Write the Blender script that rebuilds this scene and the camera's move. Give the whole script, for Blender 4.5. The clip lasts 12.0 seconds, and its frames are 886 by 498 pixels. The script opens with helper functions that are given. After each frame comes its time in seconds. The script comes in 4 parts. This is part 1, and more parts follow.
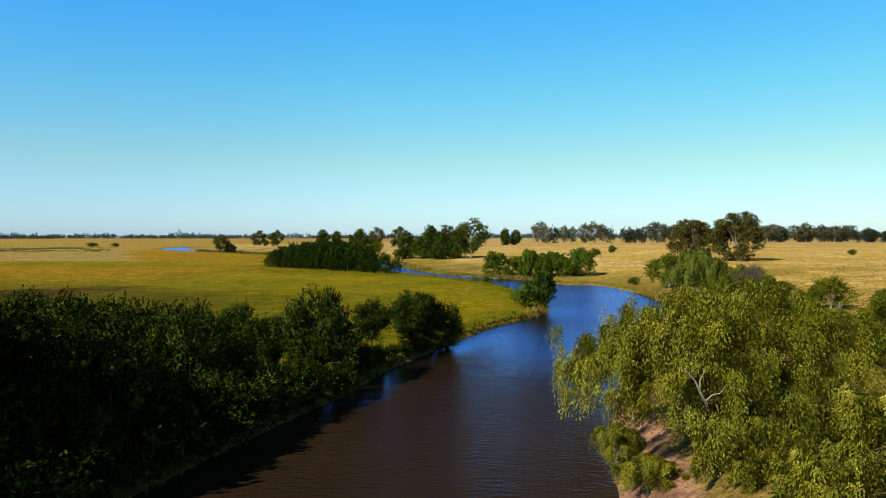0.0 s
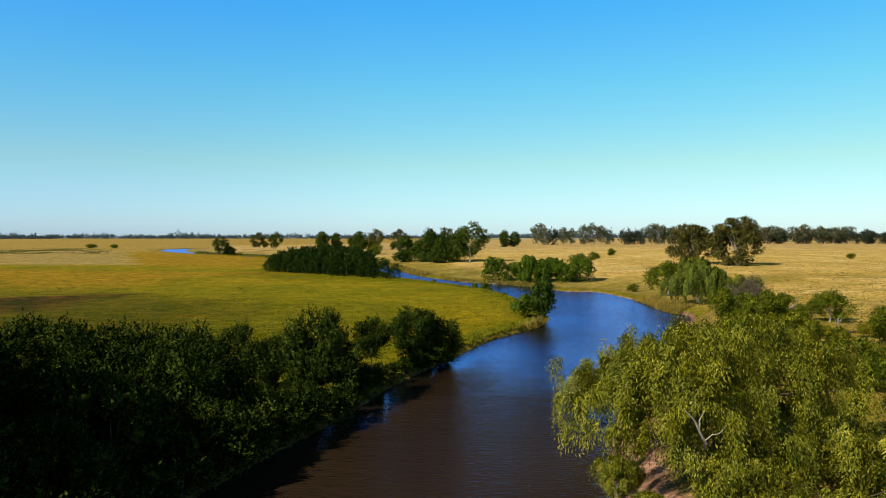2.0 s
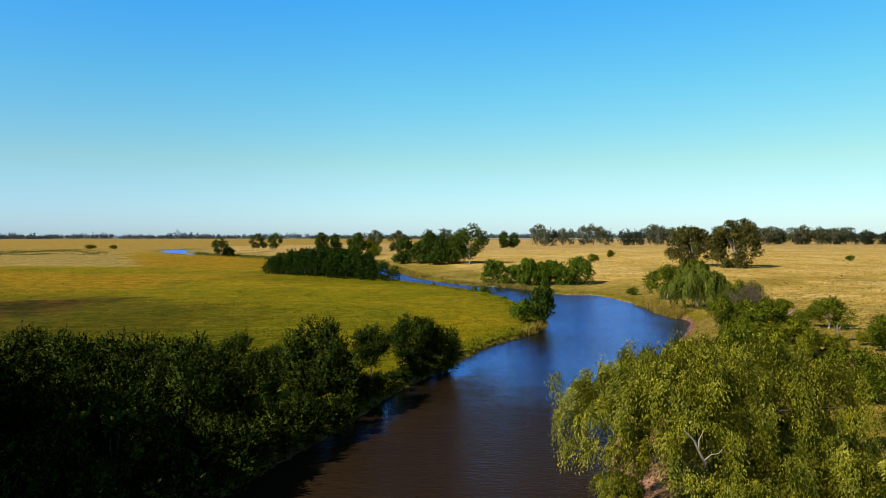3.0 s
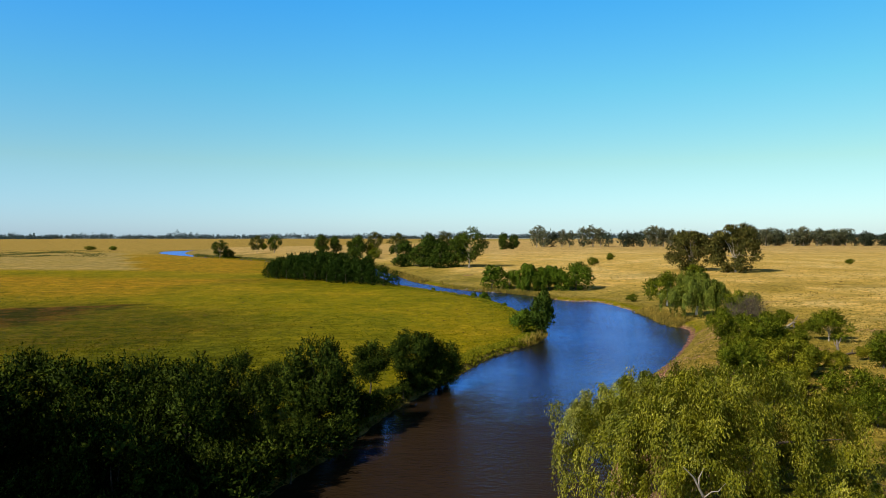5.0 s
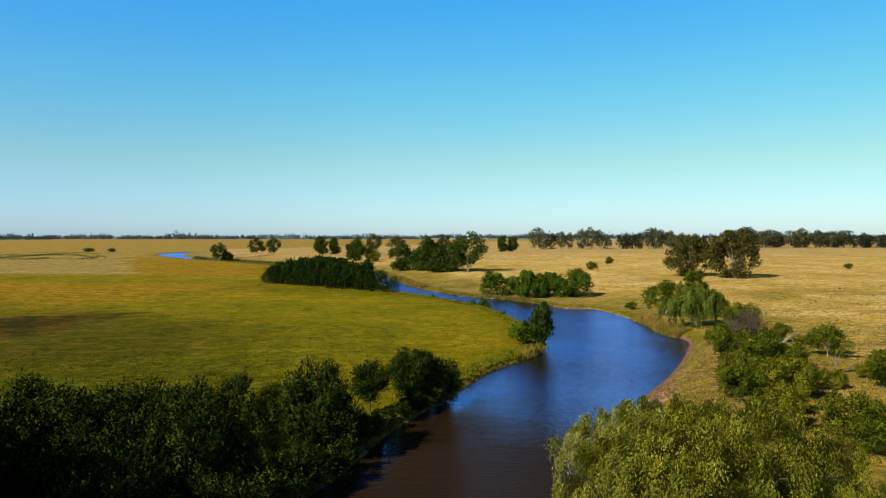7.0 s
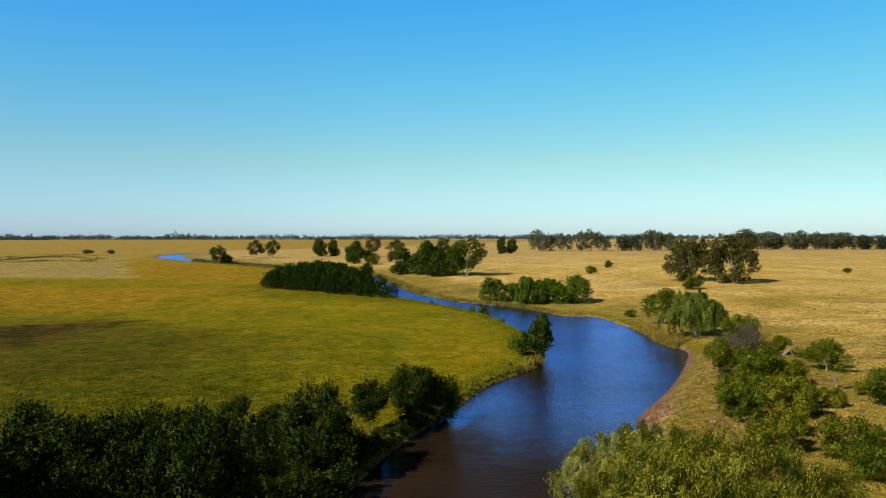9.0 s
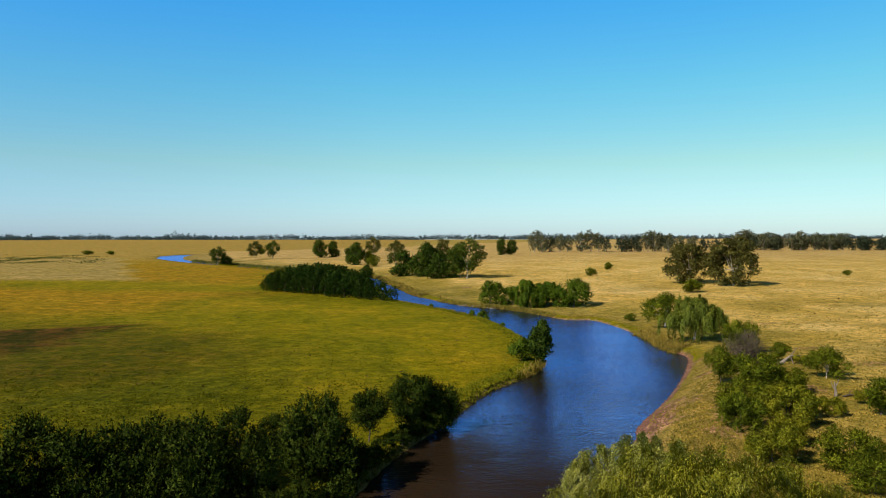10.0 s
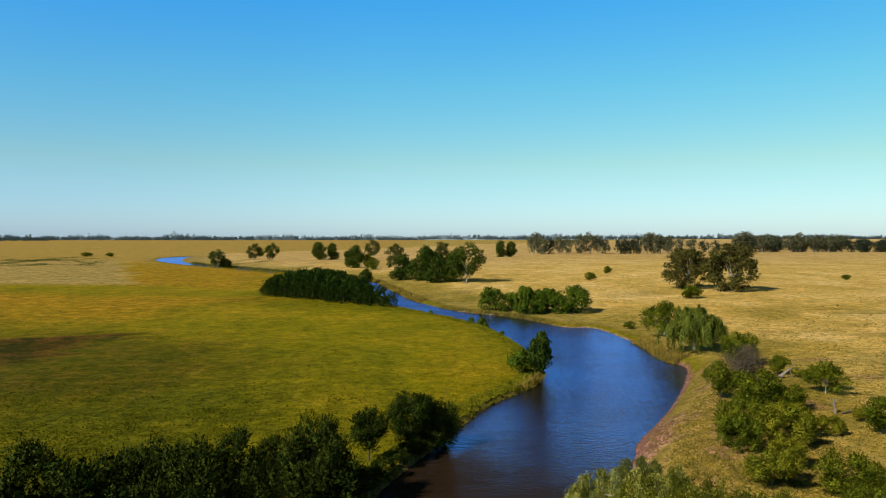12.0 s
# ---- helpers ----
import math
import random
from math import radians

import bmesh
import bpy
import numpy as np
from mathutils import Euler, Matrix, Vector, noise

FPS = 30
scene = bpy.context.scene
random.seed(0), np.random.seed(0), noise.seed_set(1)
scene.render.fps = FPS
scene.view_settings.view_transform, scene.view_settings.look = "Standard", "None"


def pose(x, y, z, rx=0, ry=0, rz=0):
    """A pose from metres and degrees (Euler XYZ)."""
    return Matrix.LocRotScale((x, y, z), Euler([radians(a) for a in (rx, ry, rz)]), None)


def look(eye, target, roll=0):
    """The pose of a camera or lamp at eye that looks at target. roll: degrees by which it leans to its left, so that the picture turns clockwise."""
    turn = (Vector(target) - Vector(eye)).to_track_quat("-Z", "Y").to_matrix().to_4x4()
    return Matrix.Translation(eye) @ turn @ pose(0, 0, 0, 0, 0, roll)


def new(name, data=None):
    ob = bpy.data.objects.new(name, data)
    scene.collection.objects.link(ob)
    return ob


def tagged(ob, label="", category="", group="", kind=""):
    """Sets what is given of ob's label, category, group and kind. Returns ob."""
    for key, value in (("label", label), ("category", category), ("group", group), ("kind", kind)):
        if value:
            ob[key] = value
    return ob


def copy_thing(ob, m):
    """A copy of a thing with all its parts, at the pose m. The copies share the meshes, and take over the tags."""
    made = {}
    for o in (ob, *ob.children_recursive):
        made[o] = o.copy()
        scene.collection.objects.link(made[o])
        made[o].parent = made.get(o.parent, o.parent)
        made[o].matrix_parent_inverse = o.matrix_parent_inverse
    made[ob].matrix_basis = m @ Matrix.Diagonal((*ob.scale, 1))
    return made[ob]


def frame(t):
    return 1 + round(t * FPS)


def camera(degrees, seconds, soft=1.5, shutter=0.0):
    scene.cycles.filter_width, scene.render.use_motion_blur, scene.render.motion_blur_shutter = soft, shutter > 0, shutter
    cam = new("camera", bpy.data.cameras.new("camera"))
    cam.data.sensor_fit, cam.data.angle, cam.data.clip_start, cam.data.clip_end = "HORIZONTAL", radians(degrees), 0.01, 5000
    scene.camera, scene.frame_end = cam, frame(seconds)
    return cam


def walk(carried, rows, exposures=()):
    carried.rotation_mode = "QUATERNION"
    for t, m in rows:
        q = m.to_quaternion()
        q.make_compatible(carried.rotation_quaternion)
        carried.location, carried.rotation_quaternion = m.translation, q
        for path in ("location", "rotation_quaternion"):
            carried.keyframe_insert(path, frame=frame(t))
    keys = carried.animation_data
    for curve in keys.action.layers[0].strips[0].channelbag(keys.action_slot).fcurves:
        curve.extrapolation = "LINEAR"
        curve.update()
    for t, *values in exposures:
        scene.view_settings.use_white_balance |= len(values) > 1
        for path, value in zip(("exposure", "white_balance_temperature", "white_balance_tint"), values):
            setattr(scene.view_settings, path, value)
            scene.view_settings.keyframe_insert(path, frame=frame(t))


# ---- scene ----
cam = camera(64.0, 12.0, soft=0.7)

# ---------------------------------------------------------------- camera: a drone rising straight up over a creek
# rows: seconds, height over the water, turn to the right in degrees, sideways drift
RISE = ((0.0, 15.99, 0.00, 0.00), (0.5, 16.55, 0.01, -0.01), (1.0, 17.10, 0.02, -0.02), (1.5, 17.66, 0.035, -0.03),
        (2.0, 18.23, 0.065, -0.04), (2.5, 18.79, 0.105, -0.05), (3.0, 19.34, 0.125, -0.06), (4.0, 20.39, 0.14, -0.08), (5.0, 21.44, 0.152, -0.10),
        (5.5, 22.01, 0.166, -0.12), (6.0, 22.63, 0.19, -0.13), (6.5, 23.29, 0.22, -0.14), (7.0, 23.91, 0.24, -0.15),
        (8.0, 25.11, 0.275, -0.17), (9.0, 26.32, 0.305, -0.19), (9.5, 26.91, 0.31, -0.20), (10.0, 27.54, 0.315, -0.21), (10.5, 28.16, 0.325, -0.22),
        (11.0, 28.77, 0.345, -0.23), (11.5, 29.39, 0.37, -0.24), (12.0, 30.00, 0.375, -0.25))
PATH = [(t, pose(d, 0, h, 90 - 1.05 - 0.045 * min(t, 5.0) / 5.0, 0, -a)) for t, h, a, d in RISE]
walk(cam, PATH, ((0.0, 0.19), (4.0, 0.13), (8.0, 0.07), (12.0, 0.02)))

# ---------------------------------------------------------------- light: low sun behind the camera's left shoulder, clear sky
SUN_ELEVATION = 37.0
SUN_FROM = Vector((-0.79, -0.61))            # where the sun stands, seen from above
SUN_FROM.normalize()
world = bpy.data.worlds.new("sky")
scene.world = world
world.use_nodes = True
wn, wl = world.node_tree.nodes, world.node_tree.links
sky = wn.new("ShaderNodeTexSky")
sky.sky_type, sky.sun_disc = "NISHITA", False
sky.sun_elevation = radians(SUN_ELEVATION)
sky.sun_rotation = math.atan2(SUN_FROM.x, SUN_FROM.y)
sky.altitude, sky.air_density, sky.dust_density, sky.ozone_density = 20, 1.0, 0.3, 2.0
sky_tint = wn.new("ShaderNodeMix")
sky_tint.data_type, sky_tint.blend_type = "RGBA", "MULTIPLY"
sky_tint.inputs[0].default_value = 1.0
# the clear southern sky is pale blue-green at the horizon and deep blue higher up; overhead, out of view, it is dimmed
# and warmed to darken the shade
sky_at, sky_up, sky_deep = wn.new("ShaderNodeTexCoord"), wn.new("ShaderNodeSeparateXYZ"), wn.new("ShaderNodeValToRGB")
wl.new(sky_at.outputs["Generated"], sky_up.inputs[0])
wl.new(sky_up.outputs["Z"], sky_deep.inputs[0])
sky_deep.color_ramp.elements.new(0.1)
sky_deep.color_ramp.elements.new(0.2)
sky_deep.color_ramp.elements.new(0.4)
sky_deep.color_ramp.elements.new(0.5)
for stop, place, colour in zip(sky_deep.color_ramp.elements, (0.0, 0.10, 0.2, 0.32, 0.42, 0.56), ((0.70, 0.95, 1.42, 1), (0.77, 1.05, 0.97, 1), (0.53, 1.22, 1.25, 1), (0.31, 1.28, 1.72, 1), (0.21, 0.48, 0.85, 1), (0.20, 0.15, 0.10, 1))):
    stop.position, stop.color = place, colour
wl.new(sky_deep.outputs[0], sky_tint.inputs[7])
wl.new(sky.outputs[0], sky_tint.inputs[6])
# it is bluer on the sun's side and paler away from it
sky_side, sky_shift = wn.new("ShaderNodeValToRGB"), wn.new("ShaderNodeMix")
sky_across = wn.new("ShaderNodeMapRange")
sky_across.inputs["From Min"].default_value, sky_across.inputs["From Max"].default_value = -0.55, 0.55
wl.new(sky_up.outputs["X"], sky_across.inputs["Value"])
wl.new(sky_across.outputs[0], sky_side.inputs[0])
sky_side.color_ramp.elements.new(0.42)
for stop, colour in zip(sky_side.color_ramp.elements, ((0.90, 0.97, 1.09, 1), (1.0, 1.04, 1.05, 1), (0.95, 0.94, 0.87, 1))):
    stop.color = colour
sky_shift.data_type, sky_shift.blend_type = "RGBA", "MULTIPLY"
sky_shift.inputs[0].default_value = 1.0
wl.new(sky_tint.outputs[2], sky_shift.inputs[6])
wl.new(sky_side.outputs[0], sky_shift.inputs[7])
wl.new(sky_shift.outputs[2], wn["Background"].inputs["Color"])
wn["Background"].inputs["Strength"].default_value = 0.11

sun_data = bpy.data.lights.new("sun", "SUN")
sun_data.energy, sun_data.angle, sun_data.color = 4.6, radians(0.53), (1.0, 0.90, 0.74)
sun = new("sun", sun_data)
sun_way = Vector((SUN_FROM.x * math.cos(radians(SUN_ELEVATION)), SUN_FROM.y * math.cos(radians(SUN_ELEVATION)), math.sin(radians(SUN_ELEVATION))))
sun.matrix_world = look(tuple(sun_way * 80), (0, 0, 0))


# ---------------------------------------------------------------- materials
def material(name):
    m = bpy.data.materials.new(name)
    m.use_nodes = True
    return m, m.node_tree.nodes, m.node_tree.links, m.node_tree.nodes["Principled BSDF"]


def noise_node(n, l, scale, detail=4.0, rough=0.6, vector=None):
    t = n.new("ShaderNodeTexNoise")
    t.inputs["Scale"].default_value, t.inputs["Detail"].default_value, t.inputs["Roughness"].default_value = scale, detail, rough
    if vector is not None:
        l.new(vector, t.inputs["Vector"])
    return t


def ramp(n, l, source, stops):
    r = n.new("ShaderNodeValToRGB")
    while len(r.color_ramp.elements) < len(stops):
        r.color_ramp.elements.new(0.5)
    for e, (p, c) in zip(r.color_ramp.elements, stops):
        e.position, e.color = p, (*c, 1) if len(c) == 3 else c
    l.new(source, r.inputs[0])
    return r


def blend(n, l, a, b, factor, mode="MIX"):
    m = n.new("ShaderNodeMix")
    m.data_type, m.blend_type = "RGBA", mode
    for socket, value in ((m.inputs[0], factor), (m.inputs[6], a), (m.inputs[7], b)):
        if isinstance(value, bpy.types.NodeSocket):
            l.new(value, socket)
        else:
            socket.default_value = value if isinstance(value, float) else (*value, 1)
    return m.outputs[2]


def leaf_material(name, dark, mid, pale, glow=0.25, gloss=0.6, shine=0.05, grain=7.0):
    """Foliage: each leaf has its own tone, whole boughs lean yellow or dark, and thin leaves let some light through."""
    m, n, l, p = material(name)
    geo, obj, tex = n.new("ShaderNodeNewGeometry"), n.new("ShaderNodeObjectInfo"), n.new("ShaderNodeTexCoord")
    per_leaf = ramp(n, l, geo.outputs["Random Per Island"], ((0.0, tuple(0.5 * (a + b) for a, b in zip(dark, mid))), (0.55, mid), (1.0, tuple(0.55 * a + 0.45 * b for a, b in zip(pale, mid)))))
    boughs = noise_node(n, l, 0.45, 2.0, 0.5, tex.outputs["Object"])
    tone = ramp(n, l, boughs.outputs[0], ((0.35, (0.62, 0.66, 0.6)), (0.65, (1.25, 1.18, 1.0))))
    colour = blend(n, l, per_leaf.outputs[0], tone.outputs[0], 1.0, "MULTIPLY")
    tree_tone = ramp(n, l, obj.outputs["Random"], ((0.0, (0.85, 0.9, 0.9)), (1.0, (1.12, 1.06, 1.0))))
    colour = blend(n, l, colour, tree_tone.outputs[0], 1.0, "MULTIPLY")
    leaflets = noise_node(n, l, grain, 2.0, 0.6, tex.outputs["Object"])
    spots = ramp(n, l, leaflets.outputs[0], ((0.36, (0.45, 0.5, 0.5)), (0.62, (1.35, 1.32, 1.25))))
    colour = blend(n, l, colour, spots.outputs[0], 1.0, "MULTIPLY")
    l.new(colour, p.inputs["Base Color"])
    p.inputs["Roughness"].default_value = gloss
    p.inputs["Specular IOR Level"].default_value = shine
    thin = n.new("ShaderNodeBsdfTranslucent")
    l.new(blend(n, l, colour, (1.3, 1.35, 0.5), 1.0, "MULTIPLY"), thin.inputs["Color"])
    both = n.new("ShaderNodeMixShader")
    both.inputs[0].default_value = glow
    l.new(p.outputs[0], both.inputs[1])
    l.new(thin.outputs[0], both.inputs[2])
    l.new(both.outputs[0], n["Material Output"].inputs[0])
    return m


def bark_material(name, dark, pale, scale=6.0):
    m, n, l, p = material(name)
    tex = n.new("ShaderNodeTexCoord")
    mapping = n.new("ShaderNodeMapping")
    mapping.inputs["Scale"].default_value = (1, 1, 0.25)
    l.new(tex.outputs["Object"], mapping.inputs[0])
    grain = noise_node(n, l, scale, 6.0, 0.7, mapping.outputs[0])
    l.new(ramp(n, l, grain.outputs[0], ((0.3, dark), (0.7, pale))).outputs[0], p.inputs["Base Color"])
    p.inputs["Roughness"].default_value = 0.9
    b = n.new("ShaderNodeBump")
    b.inputs["Strength"].default_value, b.inputs["Distance"].default_value = 0.6, 0.05
    l.new(grain.outputs[0], b.inputs["Height"])
    l.new(b.outputs[0], p.inputs["Normal"])
    return m


LEAF_POPLAR = leaf_material("poplar_leaves", (0.014, 0.025, 0.005), (0.031, 0.052, 0.008), (0.14, 0.18, 0.022), 0.08, 0.6, 0.03, 8.0)
LEAF_GROVE = leaf_material("planted_grove_leaves", (0.010, 0.024, 0.004), (0.024, 0.052, 0.006), (0.07, 0.115, 0.014), 0.1, 0.6, 0.05, 2.5)
LEAF_WILLOW = leaf_material("willow_leaves", (0.10, 0.105, 0.007), (0.245, 0.245, 0.016), (0.52, 0.50, 0.13), 0.24, 0.45, 0.1, 10.0)
LEAF_BUSH = leaf_material("thorn_bush_leaves", (0.05, 0.075, 0.006), (0.135, 0.168, 0.012), (0.42, 0.43, 0.045), 0.24, 0.6, 0.05, 8.0)
LEAF_OLIVE = leaf_material("olive_bush_leaves", (0.09, 0.098, 0.008), (0.25, 0.255, 0.018), (0.56, 0.53, 0.07), 0.24, 0.6, 0.05, 8.0)
LEAF_GUM = leaf_material("gum_tree_leaves", (0.04, 0.05, 0.014), (0.10, 0.11, 0.028), (0.24, 0.23, 0.08), 0.2, 0.6, 0.05, 2.0)
# gum leaves grey by nature, paled further to imitate distance haze
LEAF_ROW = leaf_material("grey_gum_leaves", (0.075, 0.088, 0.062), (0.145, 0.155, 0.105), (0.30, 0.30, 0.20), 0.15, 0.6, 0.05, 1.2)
WILLOW_SILVER = leaf_material("silver_willow_leaves", (0.065, 0.09, 0.011), (0.165, 0.205, 0.028), (0.38, 0.42, 0.10), 0.24, 0.55, 0.06, 5.0)
LEAF_PALE = leaf_material("pale_willow_leaves", (0.13, 0.15, 0.022), (0.31, 0.335, 0.075), (0.62, 0.63, 0.27), 0.26, 0.4, 0.15, 10.0)
# dark green greyed towards blue to imitate haze over the windbreak rows
LEAF_HAZE = leaf_material("hazed_windbreak_leaves", (0.03, 0.044, 0.034), (0.055, 0.075, 0.055), (0.11, 0.135, 0.095), 0.12, 0.6, 0.05, 1.2)
LEAF_ISLE = leaf_material("bend_tree_leaves", (0.04, 0.075, 0.007), (0.10, 0.165, 0.014), (0.26, 0.33, 0.04), 0.22, 0.6, 0.05, 4.0)
LEAF_DRY = leaf_material("dry_weeds", (0.05, 0.036, 0.014), (0.10, 0.07, 0.028), (0.19, 0.14, 0.06), 0.1, 0.8)
LEAF_MID = leaf_material("tall_tree_leaves", (0.025, 0.05, 0.008), (0.06, 0.10, 0.013), (0.15, 0.19, 0.032), 0.18, 0.6, 0.05, 2.5)
LEAF_EUC = leaf_material("dense_gum_leaves", (0.035, 0.04, 0.011), (0.11, 0.108, 0.03), (0.28, 0.25, 0.085), 0.15, 0.6, 0.05, 2.5)
# distance haze is painted into the blue-grey of these leaves
LEAF_FAR_HAZED = leaf_material("hazed_far_wood_leaves", (0.065, 0.10, 0.15), (0.075, 0.112, 0.165), (0.09, 0.13, 0.185), 0.15, 0.6, 0.05, 0.2)
LEAF_REED = leaf_material("reed_blades", (0.10, 0.085, 0.018), (0.20, 0.155, 0.035), (0.34, 0.26, 0.075), 0.25, 0.6, 0.05, 3.0)
LEAF_GREY = leaf_material("dry_twigs", (0.075, 0.06, 0.05), (0.13, 0.105, 0.092), (0.20, 0.165, 0.15), 0.05, 0.8)
BARK_BROWN = bark_material("brown_bark", (0.05, 0.035, 0.022), (0.15, 0.11, 0.075))
BARK_PALE = bark_material("pale_bark", (0.26, 0.21, 0.15), (0.55, 0.48, 0.38))
BARK_SNAG = bark_material("grey_rotten_wood", (0.07, 0.045, 0.035), (0.38, 0.32, 0.25), 2.2)
BARK_DEAD = bark_material("weathered_dead_wood", (0.24, 0.19, 0.145), (0.55, 0.48, 0.39))


def grass_material():
    """Pasture: green, straw and bare soil by the land's own cover, with tussocks, worn patches and grazed mottling."""
    m, n, l, p = material("pasture")
    tex = n.new("ShaderNodeTexCoord")
    cover, ripeness, dryness_haze = (n.new("ShaderNodeAttribute") for _ in range(3))
    cover.attribute_name, ripeness.attribute_name, dryness_haze.attribute_name = "cover", "ripeness", "dryness_haze"
    split = n.new("ShaderNodeSeparateColor")
    l.new(cover.outputs["Color"], split.inputs[0])
    at = tex.outputs["Object"]
    fine, tuft, grazed = noise_node(n, l, 3.2, 5.0, 0.75, at), noise_node(n, l, 0.55, 5.0, 0.65, at), noise_node(n, l, 0.16, 6.0, 0.7, at)
    mapping = n.new("ShaderNodeMapping")
    mapping.inputs["Scale"].default_value, mapping.inputs["Rotation"].default_value = (0.8, 0.5, 1.0), (0, 0, radians(-20))
    l.new(at, mapping.inputs[0])
    wide = noise_node(n, l, 0.045, 6.0, 0.62, mapping.outputs[0])
    green = ramp(n, l, wide.outputs[0], ((0.32, (0.155, 0.155, 0.004)), (0.5, (0.24, 0.202, 0.0055)), (0.66, (0.345, 0.246, 0.010))))
    lush = ramp(n, l, tuft.outputs[0], ((0.35, (0.062, 0.072, 0.0035)), (0.7, (0.132, 0.132, 0.006))))
    straw = ramp(n, l, wide.outputs[0], ((0.32, (0.50, 0.335, 0.07)), (0.5, (0.65, 0.43, 0.125)), (0.68, (0.76, 0.53, 0.21))))
    soil = ramp(n, l, tuft.outputs[0], ((0.3, (0.22, 0.105, 0.068)), (0.7, (0.50, 0.285, 0.20))))
    ripe = ramp(n, l, grazed.outputs[0], ((0.35, (0.28, 0.165, 0.008)), (0.65, (0.47, 0.255, 0.016))))
    # dry beige grass, which also serves as painted haze on the far fields
    dry = ramp(n, l, grazed.outputs[0], ((0.35, (0.38, 0.255, 0.105)), (0.65, (0.60, 0.40, 0.185))))
    scorch = ramp(n, l, grazed.outputs[0], ((0.45, (0.048, 0.044, 0.004)), (0.6, (0.11, 0.052, 0.010))))
    c = blend(n, l, green.outputs[0], straw.outputs[0], split.outputs["Green"])
    c = blend(n, l, c, ripe.outputs[0], ripeness.outputs["Fac"])
    c = blend(n, l, c, dry.outputs[0], dryness_haze.outputs["Fac"])
    c = blend(n, l, c, lush.outputs[0], split.outputs["Red"])
    c = blend(n, l, c, soil.outputs[0], split.outputs["Blue"])
    c = blend(n, l, c, scorch.outputs[0], cover.outputs["Alpha"])
    patches = ramp(n, l, grazed.outputs[0], ((0.34, (0.74, 0.8, 0.74)), (0.64, (1.2, 1.15, 1.15))))
    tufts = ramp(n, l, tuft.outputs[0], ((0.36, (0.66, 0.72, 0.68)), (0.62, (1.22, 1.18, 1.15))))
    grains = ramp(n, l, fine.outputs[0], ((0.32, (0.5, 0.54, 0.5)), (0.66, (1.36, 1.32, 1.28))))
    for layer in (patches, tufts, grains):
        c = blend(n, l, c, layer.outputs[0], 1.0, "MULTIPLY")
    l.new(c, p.inputs["Base Color"])
    p.inputs["Roughness"].default_value = 0.95
    p.inputs["Specular IOR Level"].default_value = 0.02
    b = n.new("ShaderNodeBump")
    b.inputs["Strength"].default_value, b.inputs["Distance"].default_value = 0.7, 0.25
    l.new(fine.outputs[0], b.inputs["Height"])
    b2 = n.new("ShaderNodeBump")
    b2.inputs["Strength"].default_value, b2.inputs["Distance"].default_value = 0.6, 0.9
    l.new(tuft.outputs[0], b2.inputs["Height"])
    l.new(b.outputs[0], b2.inputs["Normal"])
    l.new(b2.outputs[0], p.inputs["Normal"])
    return m


